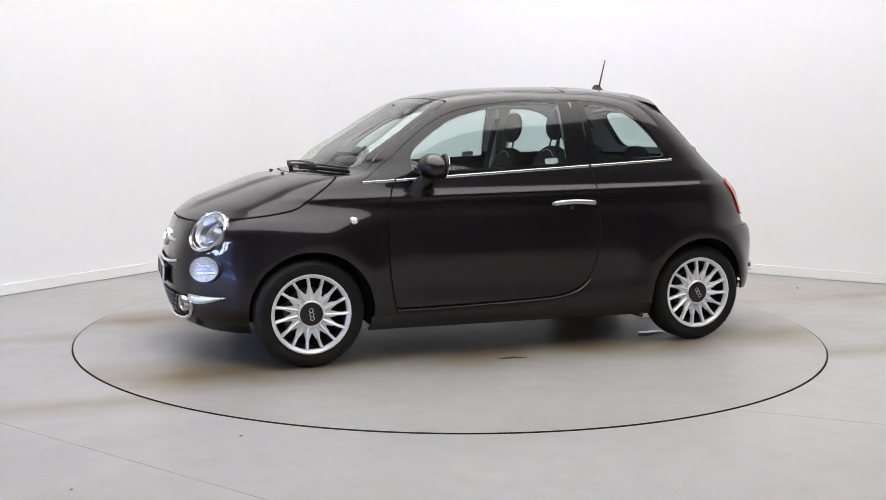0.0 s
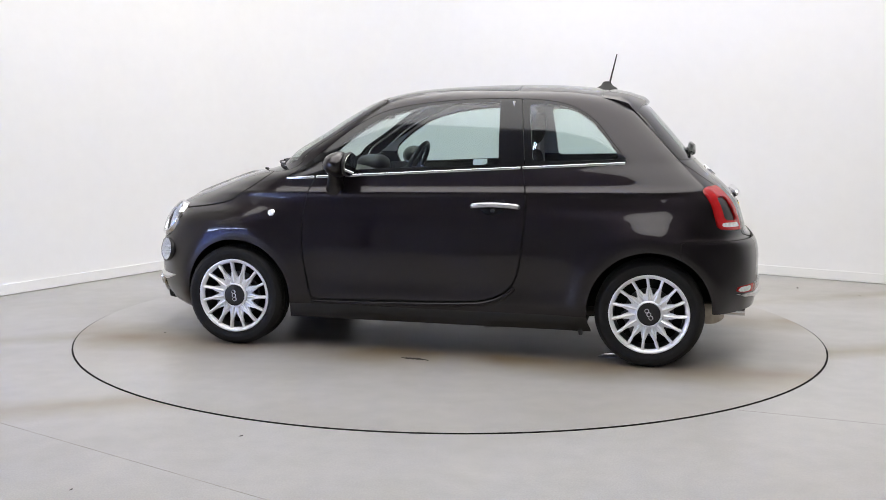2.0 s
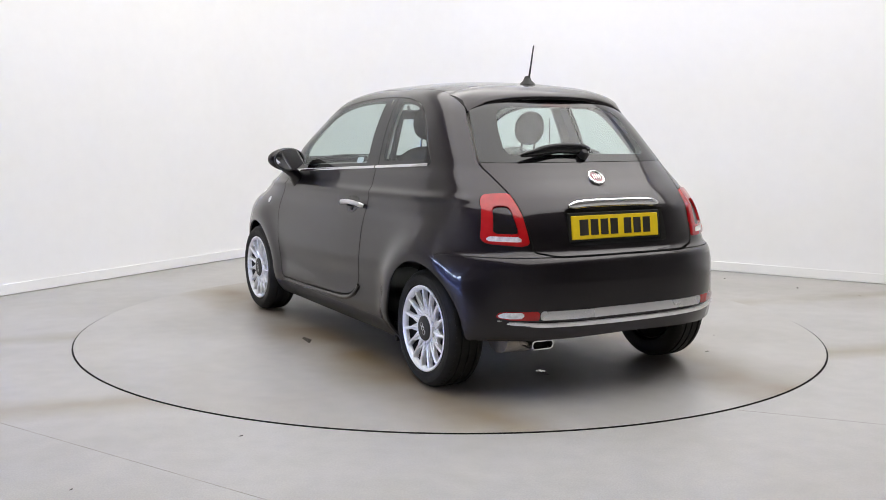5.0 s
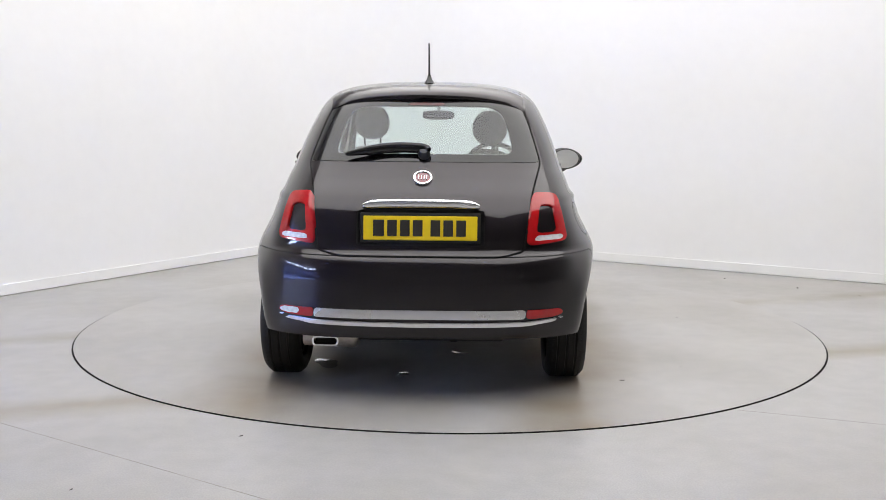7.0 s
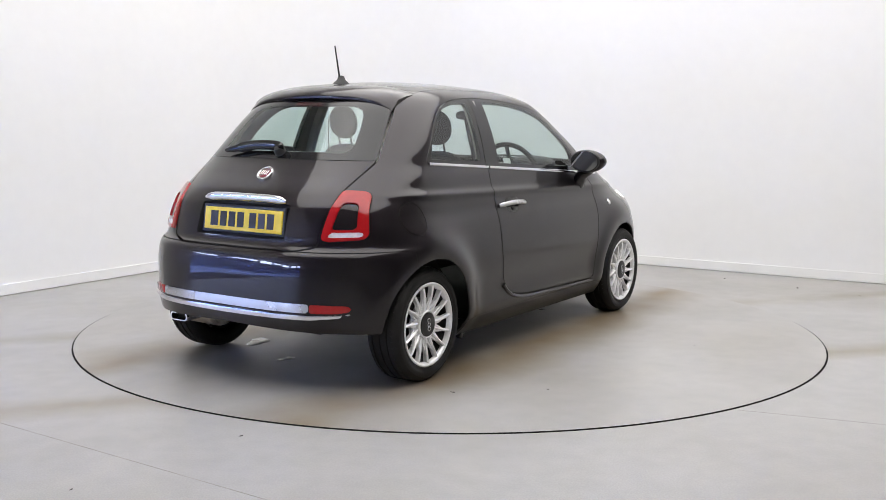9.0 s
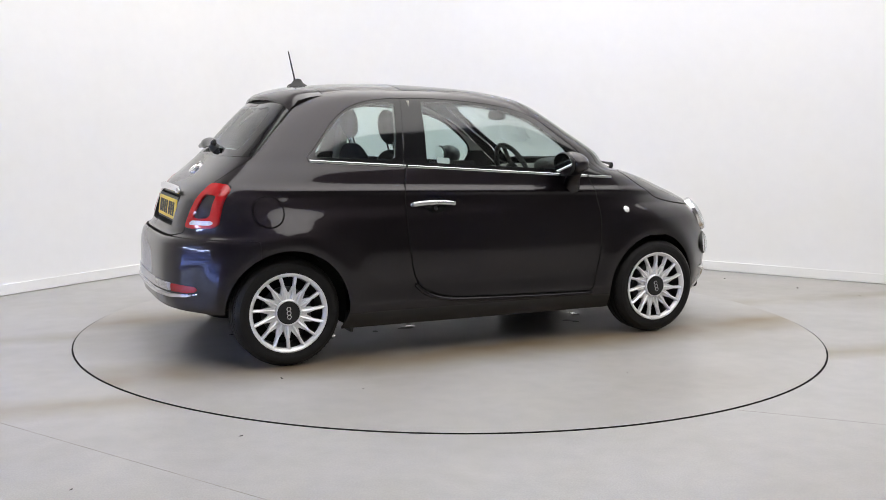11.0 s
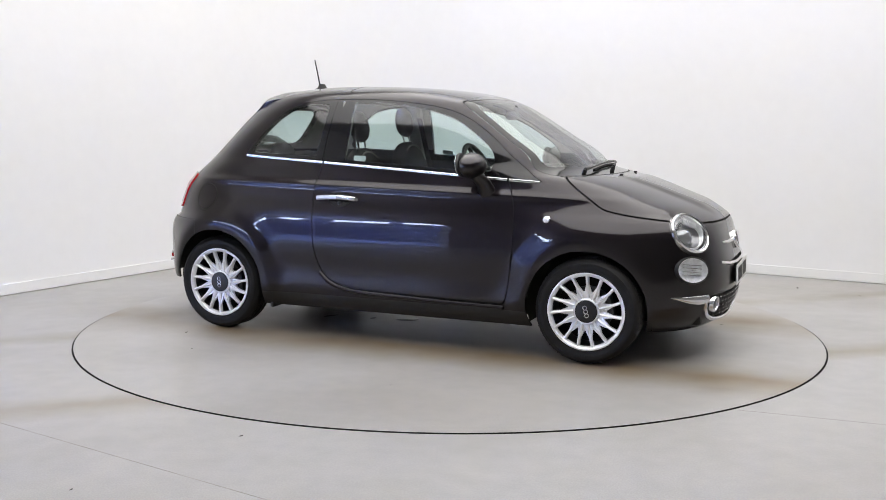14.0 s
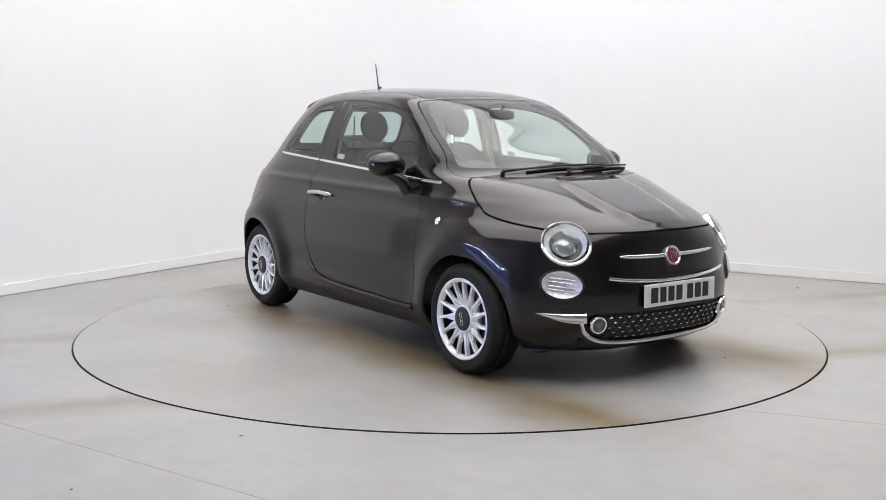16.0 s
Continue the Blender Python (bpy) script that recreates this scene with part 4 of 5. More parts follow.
# wheel wells and the underside
for s in (1, -1):
    for ax, az in AXLES:
        bm = bmesh.new()
        rings = []
        for y in (0.40, 0.58, 0.675):
            rings.append([bm.verts.new((ax + 0.350 * math.cos(a), s * y, az + 0.350 * math.sin(a))) for a in np.linspace(-0.30, math.pi + (0.3 if ax > 0 else 0.02), 40)])
        for a, b in zip(rings, rings[1:]):
            for i in range(39):
                bm.faces.new((a[i], a[i + 1], b[i + 1], b[i]))
        bm.faces.new(rings[0])
        part("wheel_well", bm, PIT, CAR, "black wheel arch liner")
part("underbody", join(box(1.52, 1.42, 0.10, pose(0, 0, 0.235), 0.02), box(0.52, 1.05, 0.14, pose(1.46, 0, 0.27), 0.03), box(0.4, 1.0, 0.12, pose(-1.40, 0, 0.37), 0.03), box(0.8, 0.78, 0.12, pose(1.1, 0, 0.27), 0.02), box(0.8, 0.78, 0.12, pose(-1.1, 0, 0.30), 0.02)), PIT, CAR, "dark underbody and floor pan")
part("rear_axle", join(tube([(-1.15, -0.62, 0.27), (-1.10, -0.4, 0.24), (-1.10, 0.4, 0.24), (-1.15, 0.62, 0.27)], 0.03), tube([(-1.1, 0.5, 0.25), (-0.75, 0.52, 0.24)], 0.025)), BRAKE, CAR)
for s in (1, -1):
    part("sill_flap", box(0.02, 0.12, 0.10, pose(-0.79, s * 0.69, 0.20, 0, 8, 0), 0.004), PLASTIC, CAR)

# ---- head lamps ----
for s in (1, -1):
    hit, nrm = on_body((HEAD[0] + 1.2, s * (HEAD[1] + 0.78), HEAD[2] + 0.42), (-1.2, -s * 0.78, -0.42))
    m = axis_pose(hit - nrm * 0.015, (nrm + Vector((0.08, 0, 0))).normalized()) @ pose(0, 0, 0, 0, 0, s * 25) @ Matrix.Diagonal((1.16, 1.06, 1.05, 1))
    lamp = part("head_lamp", lathe([(0.088, -0.008), (0.094, 0.012), (0.101, 0.015), (0.107, 0.008), (0.109, -0.02), (0.107, -0.05)], m, 64), CHROME, CAR, "round head lamp in a chrome ring")
    part("reflector_bowl", lathe([(0.092, 0.004), (0.086, -0.004), (0.080, -0.012), (0.075, -0.010), (0.070, -0.016)], m, 48), REFLECTOR, lamp, "pale ribbed light band in the head lamp")
    part("bezel", lathe([(0.070, -0.016), (0.066, -0.020), (0.058, -0.032), (0.050, -0.036), (0.046, -0.045), (0.0, -0.055)], m, 48), BEZEL, lamp, "grey inner bezel")
    part("projector", lathe([(0.047, -0.045), (0.047, -0.02), (0.043, -0.016), (0.040, -0.018), (0.030, -0.006), (0.015, 0.0), (0.0, 0.002)], m @ pose(0.008 * s, -0.008, 0), 36), PROJECTOR, lamp, "glassy projector in the head lamp")
    part("side_reflector", box(0.07, 0.028, 0.02, m @ pose(0.0, 0.062, -0.006, 20, 0, 0), 0.006), REFLECTOR, lamp)
    g = part("lens", lathe([(0.094, 0.012), (0.080, 0.021), (0.055, 0.029), (0.028, 0.033), (0.0, 0.034)], m, 48), LENS_GLASS, lamp, "clear domed lens")
    g.visible_shadow = False
    # low lamp
    hit, nrm = on_body((LOW[0] + 1.2, s * (LOW[1] + 0.7), LOW[2] + 0.02), (-1.2, -s * 0.7, -0.02))
    m = axis_pose(hit + nrm * 0.002, nrm) @ pose(0, 0, 0, 0, 0, s * 6) @ Matrix.Diagonal((1.56, 1.04, 1, 1))
    low_lamp = part("low_lamp", lathe([(0.058, -0.02), (0.062, 0.003), (0.066, 0.004), (0.070, -0.004), (0.071, -0.04)], m, 56), PLASTIC, CAR, "oval clear lamp below the head lamp")
    part("reflector_bowl", lathe([(0.062, 0.002), (0.052, -0.007), (0.034, -0.013), (0.014, -0.016), (0.0, -0.0165)], m, 48), REFLECTOR, low_lamp)
    part("inner_rib", join(*[tube([m @ Vector((x, y, -0.006 - 0.10 * (0.05 - abs(x)) ** 1.0 * 0.9)) for x in np.linspace(-0.040, 0.040, 9)], 0.0022, 6) for y in (-0.026, -0.010, 0.010, 0.026)]), CHROME, low_lamp)
    part("bulb", lathe([(0.008, -0.017), (0.008, -0.012), (0.005, -0.008), (0.0, -0.007)], m @ pose(0.01, 0.004, 0), 20), CLEAR_LENS, low_lamp)
    g = part("lens", lathe([(0.063, 0.004), (0.052, 0.013), (0.034, 0.019), (0.016, 0.021), (0.0, 0.022)], m, 48), LENS_GLASS, low_lamp, "clear oval lens")
    g.visible_shadow = False

# ---- chrome, badge and plate at the front ----
for s in (1, -1):
    line = [front_point(s * y, z) for y, z in smooth_line([(0.050, 0.628), (0.12, 0.628), (0.20, 0.630), (0.28, 0.633), (0.335, 0.636)], 4)]
    part("nose_strip", tube([h + n * 0.006 for h, n in line], 0.0105, 10, 0.9, taper=[1.0] * 10 + [0.95, 0.9, 0.85, 0.75, 0.65, 0.5, 0.3]), CHROME, CAR, "slim chrome strip beside the badge")
    line = [front_point(s * y, z) for y, z in smooth_line([(0.505, 0.350), (0.55, 0.348), (0.60, 0.352), (0.64, 0.360), (0.682, 0.370)], 4)]
    part("bumper_strip", tube([h - n * 0.002 for h, n in line], 0.025, 14, 0.55, taper=[0.98, 1.0, 1.0, 1.0, 0.98, 0.95, 0.9, 0.85, 0.78, 0.70, 0.62, 0.52, 0.42, 0.34, 0.26, 0.2, 0.14]), CHROME, CAR, "tapered chrome strip on the bumper corner")
part("lip_strip", tube([front_point(y, z)[0] + front_point(y, z)[1] * 0.006 for y, z in smooth_line([(-0.41, 0.537), (-0.30, 0.523), (-0.15, 0.513), (0, 0.510), (0.15, 0.513), (0.30, 0.523), (0.41, 0.537)], 5)], 0.0085, 8), CHROME, CAR, "curved chrome strip above the number plate")


def badge(hit, nrm, r, parent):
    m = axis_pose(hit + nrm * 0.001, nrm)
    b = part("badge", lathe([(r * 0.72, 0.008), (r * 0.80, 0.011), (r * 0.95, 0.010), (r, 0.004), (r, -0.01)], m, 40), CHROME, parent, "round chrome badge with a dark red middle")
    part("badge_face", lathe([(r * 0.74, 0.002), (r * 0.74, 0.0065), (0, 0.009)], m, 40), BADGE_RED, b)
    part("badge_bars", join(*[box(r * 0.09, r * 0.62, 0.003, m @ pose((i - 1.5) * r * 0.27, 0, 0.0095), 0.001, 1) for i in range(4)]), CHROME, b)
    return b


hit, nrm = front_point(0, 0.622)
badge(hit + nrm * 0.008, nrm, 0.052, CAR)


def number_plate(m, face, parent, label):
    """A plate whose writing is plain bars; its front is the +z side."""
    p = part("number_plate", box(0.52, 0.111, 0.008, m, 0.003, 1), face, parent, label)
    edge_bars = []
    x = -0.215
    for i, w in enumerate((0.05, 0.044, 0.044, 0.044, 0, 0.044, 0.044, 0.044)):
        if w:
            edge_bars.append(box(w, 0.074, 0.002, m @ pose(x + w / 2, 0, 0.0045)))
            x += w + 0.0145
        else:
            x += 0.022
    for b in edge_bars:
        part("character_bar", b, INK, p, smooth=False)
    return p


hit, nrm = front_point(0.02, 0.445)
number_plate(axis_pose(Vector((hit.x + 0.012, 0.025, 0.445)), (1, 0.0, 0.03)), WHITE_PLATE, CAR, "white front number plate with dark bars")
part("plate_bracket", box(0.02, 0.44, 0.08, pose(hit.x + 0.0, 0.025, 0.445), 0.004), PLASTIC, CAR)

# lower grille: bright studs on a dark mesh
grille_top = part("grille_mesh", join(*[tube([front_point(y, z)[0] - Vector((0.010, 0, 0)) for y, z in zip(np.linspace(a, a + sl * 0.115, 6), np.linspace(0.242, 0.357, 6))], 0.0035, 6)
                                       for sl in (0.9, -0.9) for a in np.linspace(-0.36 - 0.05 * sl, 0.36 - 0.05 * sl, 26)]), PLASTIC, CAR, "dark diamond mesh of the lower grille")
for r in range(5):
    for c in range(17):
        y = (c - 8) * 0.049 + (0.0245 if r % 2 else 0)
        z = 0.250 + r * 0.0245
        if abs(y) > 0.385 + 0.02 * (r > 0):
            continue
        h, nn = front_point(y, z)
        part("stud", box(0.016, 0.0055, 0.006, axis_pose(h - nn * 0.002, nn), 0.0015, 1), CHROME, grille_top)
chin = smooth_line([(-0.525, 0.335), (-0.505, 0.285), (-0.455, 0.246), (-0.36, 0.226), (-0.18, 0.219), (0, 0.217), (0.18, 0.219), (0.36, 0.226), (0.455, 0.246), (0.505, 0.285), (0.525, 0.335)], 6)
part("chin_strip", tube([front_point(y, z)[0] + front_point(y, z)[1] * 0.004 for y, z in chin], 0.0115, 8), CHROME, CAR, "chrome lip round the lower grille")
for s in (1, -1):
    h, nn = front_point(s * 0.452, 0.318)
    m = axis_pose(h + nn * 0.002, (nn + Vector((0.6, 0, 0))).normalized())
    fog = part("fog_lamp", lathe([(0.030, -0.004), (0.034, 0.010), (0.041, 0.011), (0.045, 0.002), (0.045, -0.03)], m, 36), CHROME, CAR, "small round fog lamp in a chrome ring")
    part("lens", lathe([(0.032, 0.0), (0.02, 0.008), (0, 0.011)], m, 28), mat("fog_lens", (0.12, 0.125, 0.13), 0.06, 0.3, coat=1.0), fog)

# ---- doors: handle, strip, mirror, repeater ----
for s in (1, -1):
    d = DOOR_OB[s]
    scoop = patch("handle_scoop", side_field(rounded([(-0.255, 0.862), (-0.375, 0.862), (-0.395, 0.825), (-0.355, 0.780), (-0.275, 0.780), (-0.235, 0.825)], 0.03), s, 0.5), GLOSS_BLACK, d, "dark finger scoop behind the handle", 0.0015, 0.002)
    line = [side_point(x, z, s) for x, z in smooth_line([(-0.200, 0.822), (-0.26, 0.827), (-0.33, 0.829), (-0.40, 0.827), (-0.460, 0.822)], 4)]
    k = len(line)
    part("handle", tube([h + n * (0.008 + 0.026 * math.sin(math.pi * min(max(i / (k - 1), 0.0), 1.0)) ** 0.22) for i, (h, n) in enumerate(line)], 0.013, 12, 0.7, taper=[0.75] + [1.0] * (k - 2) + [0.75]), SATIN, d, "chrome bar door handle")
    h, n = side_point(-0.315, 0.803, s)
    part("lock", lathe([(0.012, 0.0), (0.012, 0.006), (0.0, 0.007)], axis_pose(h, n), 20), PLASTIC, d)
    # bright strip under the windows, in three lengths

    def belt(x0, x1, parent):
        zs = lambda x: 0.950 + (0.875 - x) * (1.061 - 0.950) / 1.875
        pts = [side_point(x, zs(x), s) for x in np.linspace(x0, x1, 24)]
        part("belt_strip", tube([h + n * 0.004 for h, n in pts], 0.0078, 8, 0.55), CHROME, parent, "bright chrome strip under the window")
    belt(0.868, 0.700, CAR)
    belt(0.690, -0.452, d)
    belt(-0.464, -1.000, CAR)
    h, n = side_point(0.934, 0.762, s)
    rep = part("side_repeater", lathe([(0.021, 0.0), (0.021, 0.004), (0.017, 0.007)], axis_pose(h, n), 28), CHROME, CAR, "small round side repeater lamp")
    part("lens", lathe([(0.017, 0.0065), (0.008, 0.010), (0, 0.011)], axis_pose(h, n), 24), CLEAR_LENS, rep)
    # mirror
    head = bmesh.new()
    bmesh.ops.create_uvsphere(head, u_segments=32, v_segments=20, radius=1)
    for v in head.verts:
        x, y, z = v.co
        if x < 0:
            x *= 0.55
        v.co = (x * 0.090 + 0.008 * y * s, y * 0.114, z * 0.071 * (1 - 0.12 * y * s))
    centre = Vector((0.515, s * 0.836, 1.038))
    bmesh.ops.transform(head, matrix=Matrix.Translation(centre) @ pose(0, 0, 0, 0, -3, s * 8), verts=head.verts)
    mir = part("door_mirror", head, PAINT, d, "rounded black door mirror")
    glass_face = lathe([(0.0, -0.012), (0.075, -0.010), (0.080, -0.002), (0.075, 0.006), (0, 0.007)], Matrix.Translation(centre + Vector((-0.053, 0, 0.002))) @ pose(0, 0, 0, 0, -97, -s * 5) @ Matrix.Diagonal((0.86, 1.20, 1, 1)), 36)
    part("mirror_rim", glass_face, PLASTIC, mir)
    part("mirror_glass", lathe([(0.071, 0.0), (0.071, 0.0025), (0, 0.003)], Matrix.Translation(centre + Vector((-0.0605, 0, 0.002))) @ pose(0, 0, 0, 0, -97, -s * 5) @ Matrix.Diagonal((0.86, 1.20, 1, 1)), 36), MIRROR, mir, "mirror glass")
    ha, na = side_point(0.575, 0.905, s)
    arm = tube([ha - na * 0.02, ha + na * 0.03 + Vector((-0.01, 0, 0.03)), Vector((0.545, s * 0.825, 0.985)), Vector((0.53, s * 0.845, 1.02))], 0.036, 14, 1.25, taper=[1.25, 0.95, 0.85, 0.8])
    part("mirror_arm", arm, PAINT, mir, "black arm of the door mirror")
    # paper notice inside the window
    st = patch("notice", side_field(rounded([(-0.190, 1.043), (-0.190, 1.073), (-0.268, 1.078), (-0.268, 1.048)], 0.003), s), STICKER, d, "small white paper notice on the glass", -0.004, 0.001)

# ledge of the sill under each door
for s in (1, -1):
    line = [side_point(x, z, s) for x, z in smooth_line([(0.70, 0.270), (0.445, 0.272), (0.13, 0.280), (-0.118, 0.288), (-0.271, 0.302), (-0.375, 0.338), (-0.44, 0.392)], 6)]
    part("sill_ledge", tube([h + n * 0.002 for h, n in line], 0.0115, 10), PAINT, CAR, "narrow black ledge of the sill")

# ---- rear: lamps in the bumper, trim, plate, badge, wiper ----
patch("rear_trim", rear_field(rounded([(-0.478, 0.392), (0.478, 0.392), (0.478, 0.432), (-0.478, 0.432)], 0.004), -1.2), SATIN, REAR_BUMPER, "satin chrome trim bar across the bumper", 0.008, 0.010)
patch("rear_trim_lip", rear_field(rounded([(-0.662, 0.392), (-0.60, 0.374), (-0.48, 0.362), (0, 0.358), (0.48, 0.362), (0.60, 0.374), (0.662, 0.392), (0.60, 0.386), (0.48, 0.378), (0, 0.376), (-0.48, 0.378), (-0.60, 0.386)], 0.004), -1.2), CHROME, REAR_BUMPER, "bright chrome lip below the trim bar", 0.016, 0.018)
for s in (1, -1):
    a, b = [(s * q[0], q[1]) for q in ((0.484, 0.392), (0.60, 0.394), (0.655, 0.404), (0.640, 0.428), (0.484, 0.432))], None
    patch("bumper_lamp", rear_field(rounded(a[::s], 0.006), -1.2), RED_LENS, REAR_BUMPER, "red lamp at the end of the trim bar", 0.009, 0.010)
patch("reversing_lamp", rear_field(rounded([(0.548, 0.402), (0.60, 0.400), (0.648, 0.406), (0.636, 0.426), (0.548, 0.428)], 0.005), -1.2), CLEAR_LENS, REAR_BUMPER, "clear reversing lamp in the bumper", 0.012, 0.006)
bar = [rear_point(y, 0.889 - 0.010 * (y / 0.27) ** 4) for y in np.linspace(-0.268, 0.268, 25)]
part("boot_handle", tube([h + n * 0.016 for h, n in bar], 0.023, 14, 0.75, up=(-0.35, 0, 1), taper=[0.35, 0.75] + [1.0] * 21 + [0.75, 0.35]), CHROME, TAILGATE, "wide chrome boot handle above the plate")
hit, nrm = rear_point(0, 0.790)
tilt = Vector((-1, 0, 0.13))
number_plate(axis_pose(Vector((hit.x + 0.017, 0.002, 0.790)), tilt), YELLOW, TAILGATE, "yellow rear number plate with dark bars")
part("plate_frame", box(0.55, 0.14, 0.012, axis_pose(Vector((hit.x + 0.024, 0.002, 0.790)), tilt), 0.005, 1), PLASTIC, TAILGATE)
hit, nrm = rear_point(0, 1.007)
badge(hit, nrm, 0.047, TAILGATE)
wl = [rear_point(y, z) for y, z in smooth_line([(0.372, 1.098), (0.28, 1.112), (0.18, 1.128), (0.08, 1.131), (0.0, 1.125), (-0.02, 1.112)], 4)]
part("rear_wiper", tube([h + n * 0.026 for h, n in wl], 0.026, 10, 0.6, taper=[0.25] + [0.45, 0.55, 0.65, 0.75] + [1.0] * (len(wl) - 7) + [1.0, 0.8]), GLOSS_BLACK, TAILGATE, "black rear wiper parked on the glass")
h, n = rear_point(0.0, 1.113)
part("wiper_pivot", lathe([(0.030, -0.004), (0.028, 0.02), (0.018, 0.036), (0, 0.038)], axis_pose(h, n), 24), PLASTIC, TAILGATE)
# third brake lamp
patch("high_brake_lamp", rear_field(rounded([(-0.09, 1.352), (0.09, 1.352), (0.09, 1.366), (-0.09, 1.366)], 0.004), -0.75), mat("dark_red_lens", (0.06, 0.008, 0.008), 0.2), TAILGATE, "dark red high brake lamp", 0.001, 0.001)

# roof spoiler
bm = bmesh.new()
rows = []
for y in np.linspace(-0.485, 0.485, 33):
    e = 1 - (abs(y) / 0.485) ** 6
    top, _ = on_body((-0.865, y, 3), (0, 0, -1))
    zr = top.z
    edge_x = -1.105 + 0.055 * (y / 0.485) ** 2
    sec = [(-0.865, zr + 0.001), (-0.93, zr - 0.008 + 0.006 * e), (-1.0, zr - 0.028 + 0.011 * e), (edge_x + 0.025, zr - 0.058 + 0.015 * e), (edge_x + 0.004, zr - 0.076 + 0.015 * e), (edge_x, zr - 0.084 + 0.014 * e),
           (edge_x + 0.004, zr - 0.092 + 0.013 * e), (edge_x + 0.05, zr - 0.096 + 0.01 * e), (-0.98, zr - 0.075), (-0.90, zr - 0.055)]
    rows.append([bm.verts.new((px, y, pz)) for px, pz in sec])
for a, b in zip(rows, rows[1:]):
    for i in range(len(a) - 1):
        bm.faces.new((a[i], a[i + 1], b[i + 1], b[i]))
bm.faces.new(rows[0])
bm.faces.new(rows[-1])
part("roof_spoiler", bm, PAINT, TAILGATE, "black roof spoiler over the rear window", sharp=50)

# aerial
base = part("aerial", join(lathe([(0.030, 0.0), (0.026, 0.010), (0.016, 0.022), (0.009, 0.045), (0.0, 0.048)], pose(-0.855, 0, 1.470) @ Matrix.Diagonal((2.2, 0.85, 1, 1)), 28),
                           tube([(-0.868, 0, 1.485), (-0.874, 0, 1.52), (-0.892, 0, 1.60), (-0.908, 0, 1.672)], 0.0065, 8, taper=[1.6, 0.8, 0.65, 0.55])), PLASTIC, CAR, "black rod aerial on the roof")

# exhaust
ex = part("exhaust", join(lathe([(0.0, -0.17), (0.055, -0.16), (0.060, 0.14), (0.05, 0.16), (0.0, 0.165)], pose(-1.46, 0.43, 0.262, 0, 0, 0) @ pose(0, 0, 0, 90, 0, 0) @ Matrix.Diagonal((1.5, 1, 0.8, 1)), 28)), RUST, CAR, "exhaust silencer under the bumper")
tip = rounded([(-0.062, -0.022), (0.062, -0.022), (0.062, 0.022), (-0.062, 0.022)], 0.022)
bm = bmesh.new()
rr = []
for x, k in ((-1.50, 0.9), (-1.645, 1.0), (-1.652, 0.99), (-1.652, 0.86), (-1.60, 0.84)):
    rr.append([bm.verts.new((x, 0.435 + q[0] * k, 0.268 + q[1] * (k if k > 0.88 else k - 0.12))) for q in tip])
for a, b in zip(rr, rr[1:]):
    for i in range(len(tip)):
        j = (i + 1) % len(tip)
        bm.faces.new((a[i], a[j], b[j], b[i]))
part("tail_pipe", bm, CHROME, ex, "flat oval chrome tail pipe")
part("pipe_dark", box(0.01, 0.10, 0.034, pose(-1.61, 0.435, 0.268), 0.004), PIT, ex)

# ---- front wipers, jets ----
for pts in ([(-0.45, 0.997), (-0.30, 1.008), (-0.12, 1.018), (0.08, 1.023), (0.30, 1.021)], [(-0.04, 0.998), (0.10, 1.007), (0.26, 1.013), (0.44, 1.014), (0.60, 1.008)]):
    line = [front_point(y, z) for y, z in smooth_line(pts, 4)]
    w = part("wiper", tube([h + n * 0.022 for h, n in line], 0.0062, 8, taper=[1.8, 1.6, 1.3] + [0.9] * (len(line) - 3)), PLASTIC, CAR, "black windscreen wiper at rest")
    part("blade", tube([h + n * 0.010 + Vector((0.0, 0, -0.006)) for h, n in line[4:]], 0.006, 6), RUBBER, w)
    h, n = line[0]
    part("pivot", lathe([(0.013, 0), (0.012, 0.020), (0, 0.023)], axis_pose(h, n), 18), PLASTIC, w)
for y in (-0.2, 0.2):
    h, n = on_body((1.20, y, 3), (0, 0, -1))
    part("washer_jet", box(0.02, 0.016, 0.010, Matrix.Translation(h + n * 0.004), 0.003), PLASTIC, CAR)

# ---- cabin ----
def blob(sx, sy, sz, m, p=2.6, seg=28):
    """A padded shape between a ball and a block."""
    bm = bmesh.new()
    bmesh.ops.create_uvsphere(bm, u_segments=seg, v_segments=seg // 2 + 4, radius=1)
    for v in bm.verts:
        c = v.co
        k = (abs(c.x) ** p + abs(c.y) ** p + abs(c.z) ** p) ** (-1 / p)
        v.co = (c.x * k * sx, c.y * k * sy, c.z * k * sz)
    bmesh.ops.transform(bm, matrix=m, verts=bm.verts)
    return bm


def headrest(parent, x, y, z, r, lean):
    hr = part("headrest", blob(0.048, r, r, pose(x, y, z, 0, -lean, 0), 2.15), SEAT, parent, "round dark headrest")
    for dy in (-0.045, 0.045):
        part("post", tube([(x + 0.035, y + dy, z - r - 0.09), (x + 0.005, y + dy, z - r * 0.6)], 0.006, 8), CHROME, hr)


for y, z in ((0.345, 1.268), (-0.325, 1.240)):
    seat = part("front_seat", blob(0.26, 0.245, 0.085, pose(-0.08, y, 0.56, 0, -6, 0), 3.2), SEAT, CAR, "dark fabric front seat with pale piping")
    part("backrest", blob(0.075, 0.235, 0.34, pose(-0.335, y, z - 0.465, 0, -12, 0), 2.7), SEAT, seat)
    part("piping", tube([Matrix(pose(-0.335, y, z - 0.465, 0, -12, 0)) @ Vector((0.045, 0.20 * math.cos(a), 0.05 + 0.26 * math.sin(a))) for a in np.linspace(0.0, math.pi, 22)], 0.005, 6), IVORY, seat)
    headrest(seat, -0.415, y, z, 0.099, 10)
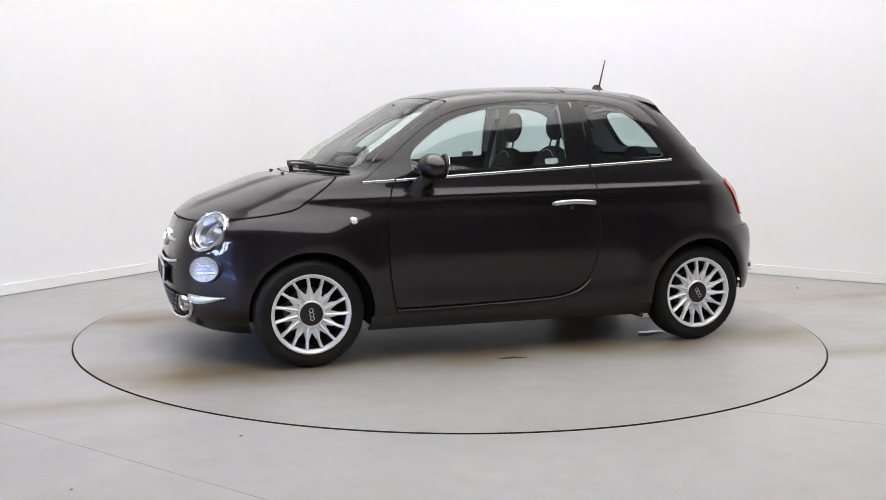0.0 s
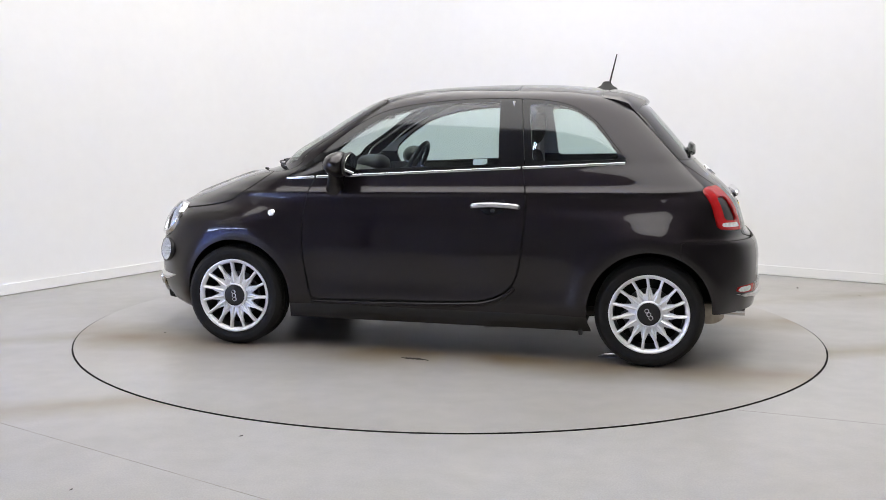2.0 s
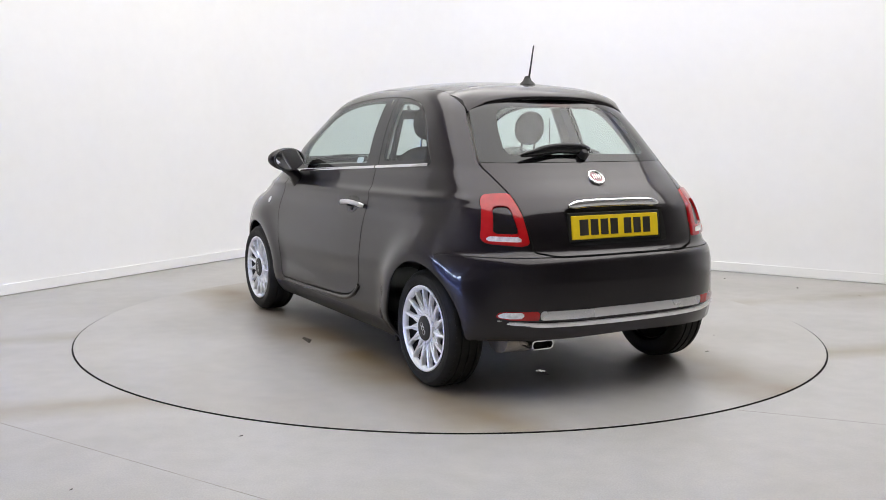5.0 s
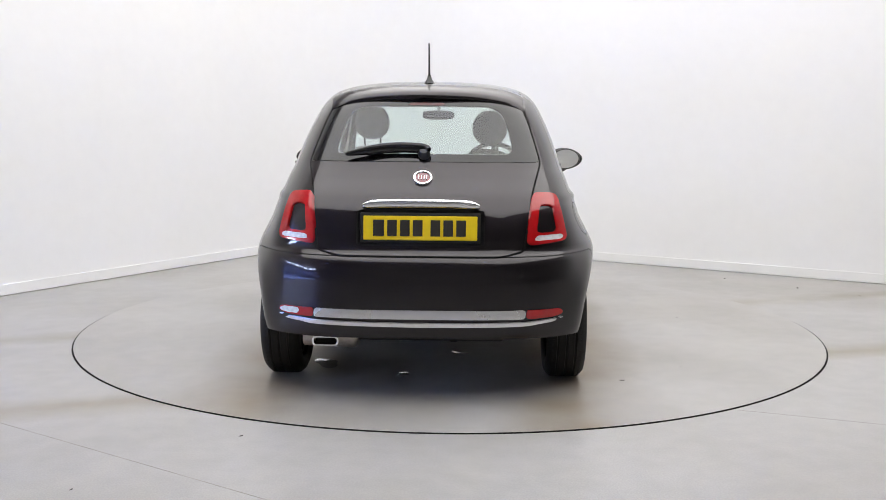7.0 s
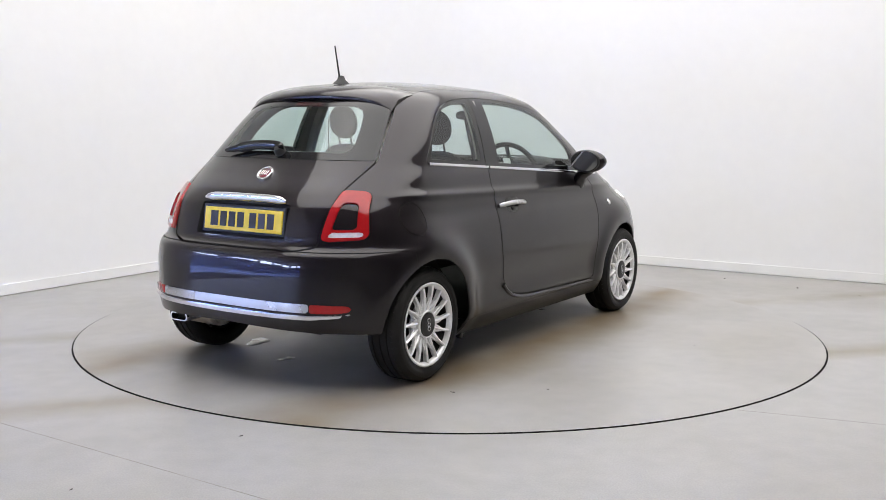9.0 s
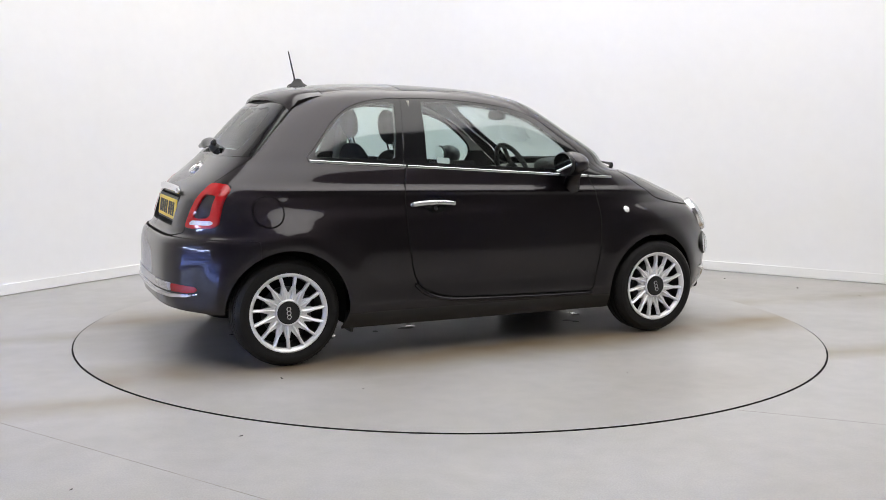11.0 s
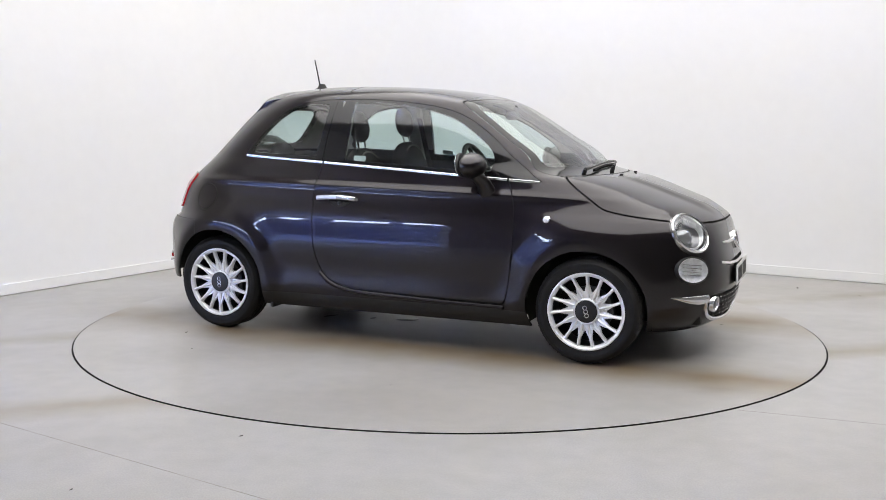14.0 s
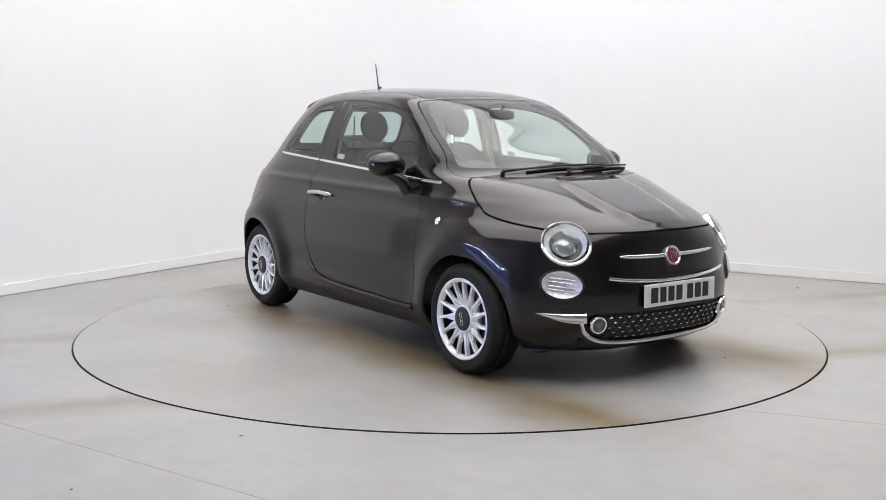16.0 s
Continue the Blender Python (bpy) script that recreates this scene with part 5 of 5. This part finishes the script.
bench = part("rear_seat", blob(0.25, 0.60, 0.10, pose(-0.62, 0, 0.56), 3.4), SEAT, CAR, "dark rear bench seat")
part("backrest", blob(0.08, 0.60, 0.30, pose(-0.90, 0, 0.78, 0, -20, 0), 3.4), SEAT, bench)
for y in (0.30, -0.30):
    part("headrest", blob(0.05, 0.115, 0.06, pose(-0.98, y, 1.075, 0, -15, 0), 2.3), SEAT, bench, "low rear headrest")
part("parcel_shelf", box(0.32, 1.06, 0.03, pose(-1.17, 0, 0.985), 0.01), LINING, CAR)
dash = part("dashboard", blob(0.27, 0.66, 0.14, pose(0.86, 0, 0.86), 3.6), mat("dash_plastic", (0.10, 0.095, 0.085), 0.6, vary=0.1, scale=15), CAR, "dark dashboard")
part("instrument_hood", blob(0.10, 0.15, 0.06, pose(0.68, -0.36, 1.00), 2.4), PLASTIC, dash)
part("dash_strip", box(0.02, 1.14, 0.10, pose(0.60, 0, 0.87), 0.008), PAINT, dash)
rim_m = pose(0.40, -0.36, 0.975, 0, 64, 0)
sw = part("steering_wheel", tube([rim_m @ Vector((0.18 * math.cos(a), 0.18 * math.sin(a), 0)) for a in np.linspace(0, 2 * math.pi, 41)], 0.015, 10, up=(0.4, 0, 0.2)), PLASTIC, CAR, "black steering wheel on the car's right side")
part("wheel_hub", join(lathe([(0.0, -0.02), (0.06, -0.015), (0.065, 0.01), (0.0, 0.025)], rim_m, 28), *[tube([rim_m @ Vector((0.04 * math.cos(a), 0.04 * math.sin(a), 0)), rim_m @ Vector((0.175 * math.cos(a), 0.175 * math.sin(a), 0))], 0.013, 8) for a in (math.pi / 2, -math.pi / 2, math.pi)]), PLASTIC, sw)
part("column", tube([rim_m @ Vector((0, 0, 0)), (0.68, -0.36, 0.85)], 0.035, 12), PLASTIC, sw)
mirror_in = part("rear_view_mirror", blob(0.018, 0.105, 0.030, pose(0.47, 0.002, 1.318), 3.5), PLASTIC, CAR, "black rear view mirror")
part("stalk", tube([(0.475, 0, 1.335), (0.50, 0, 1.372)], 0.010, 8), PLASTIC, mirror_in)
for s in (1, -1):
    part("door_lining", box(1.05, 0.05, 0.45, pose(0.13, s * 0.685, 0.78), 0.02), LINING, CAR, "dark door lining")
    part("centre_pillar_trim", tube([(-0.39, s * 0.525, 1.375), (-0.395, s * 0.60, 1.20), (-0.40, s * 0.645, 1.04), (-0.40, s * 0.66, 0.75)], 0.038, 8, 0.6), HEADLINER, CAR, "pale pillar trim with the seat belt")
    part("seat_belt", tube([(-0.37, s * 0.50, 1.30), (-0.30, s * 0.56, 0.9), (-0.25, s * 0.60, 0.55)], 0.018, 8, 0.15), LINING, CAR)


# ---- what moves ----
SPIN = [(0.0, 199.28), (0.5, 191.61), (1.0, 183.53), (1.5, 176.07), (2.0, 167.83), (2.5, 160.13), (3.0, 151.89), (3.2, 148.79), (5.3, 115.55), (5.5, 112.48),
        (6.0, 104.31), (6.5, 96.75), (7.0, 88.54), (7.5, 81.1), (8.0, 72.71), (8.5, 65.15), (9.0, 57.0), (9.2, 53.96), (11.5, 17.25), (12.0, 9.17), (12.5, 1.84),
        (13.0, -6.19), (13.5, -13.71), (14.0, -21.9), (14.5, -29.57), (15.0, -37.79), (15.5, -45.2), (16.0, -53.31)]


def motions():
    """The turntable goes round and carries the car."""
    walk(TURNTABLE, [(t, pose(0, 0, 0, 0, 0, a)) for t, a in SPIN])
    walk(CAR, [(t, pose(0, 0, 0, 0, 0, a) @ pose(-0.101, 0.0896, 0)) for t, a in SPIN])


motions()
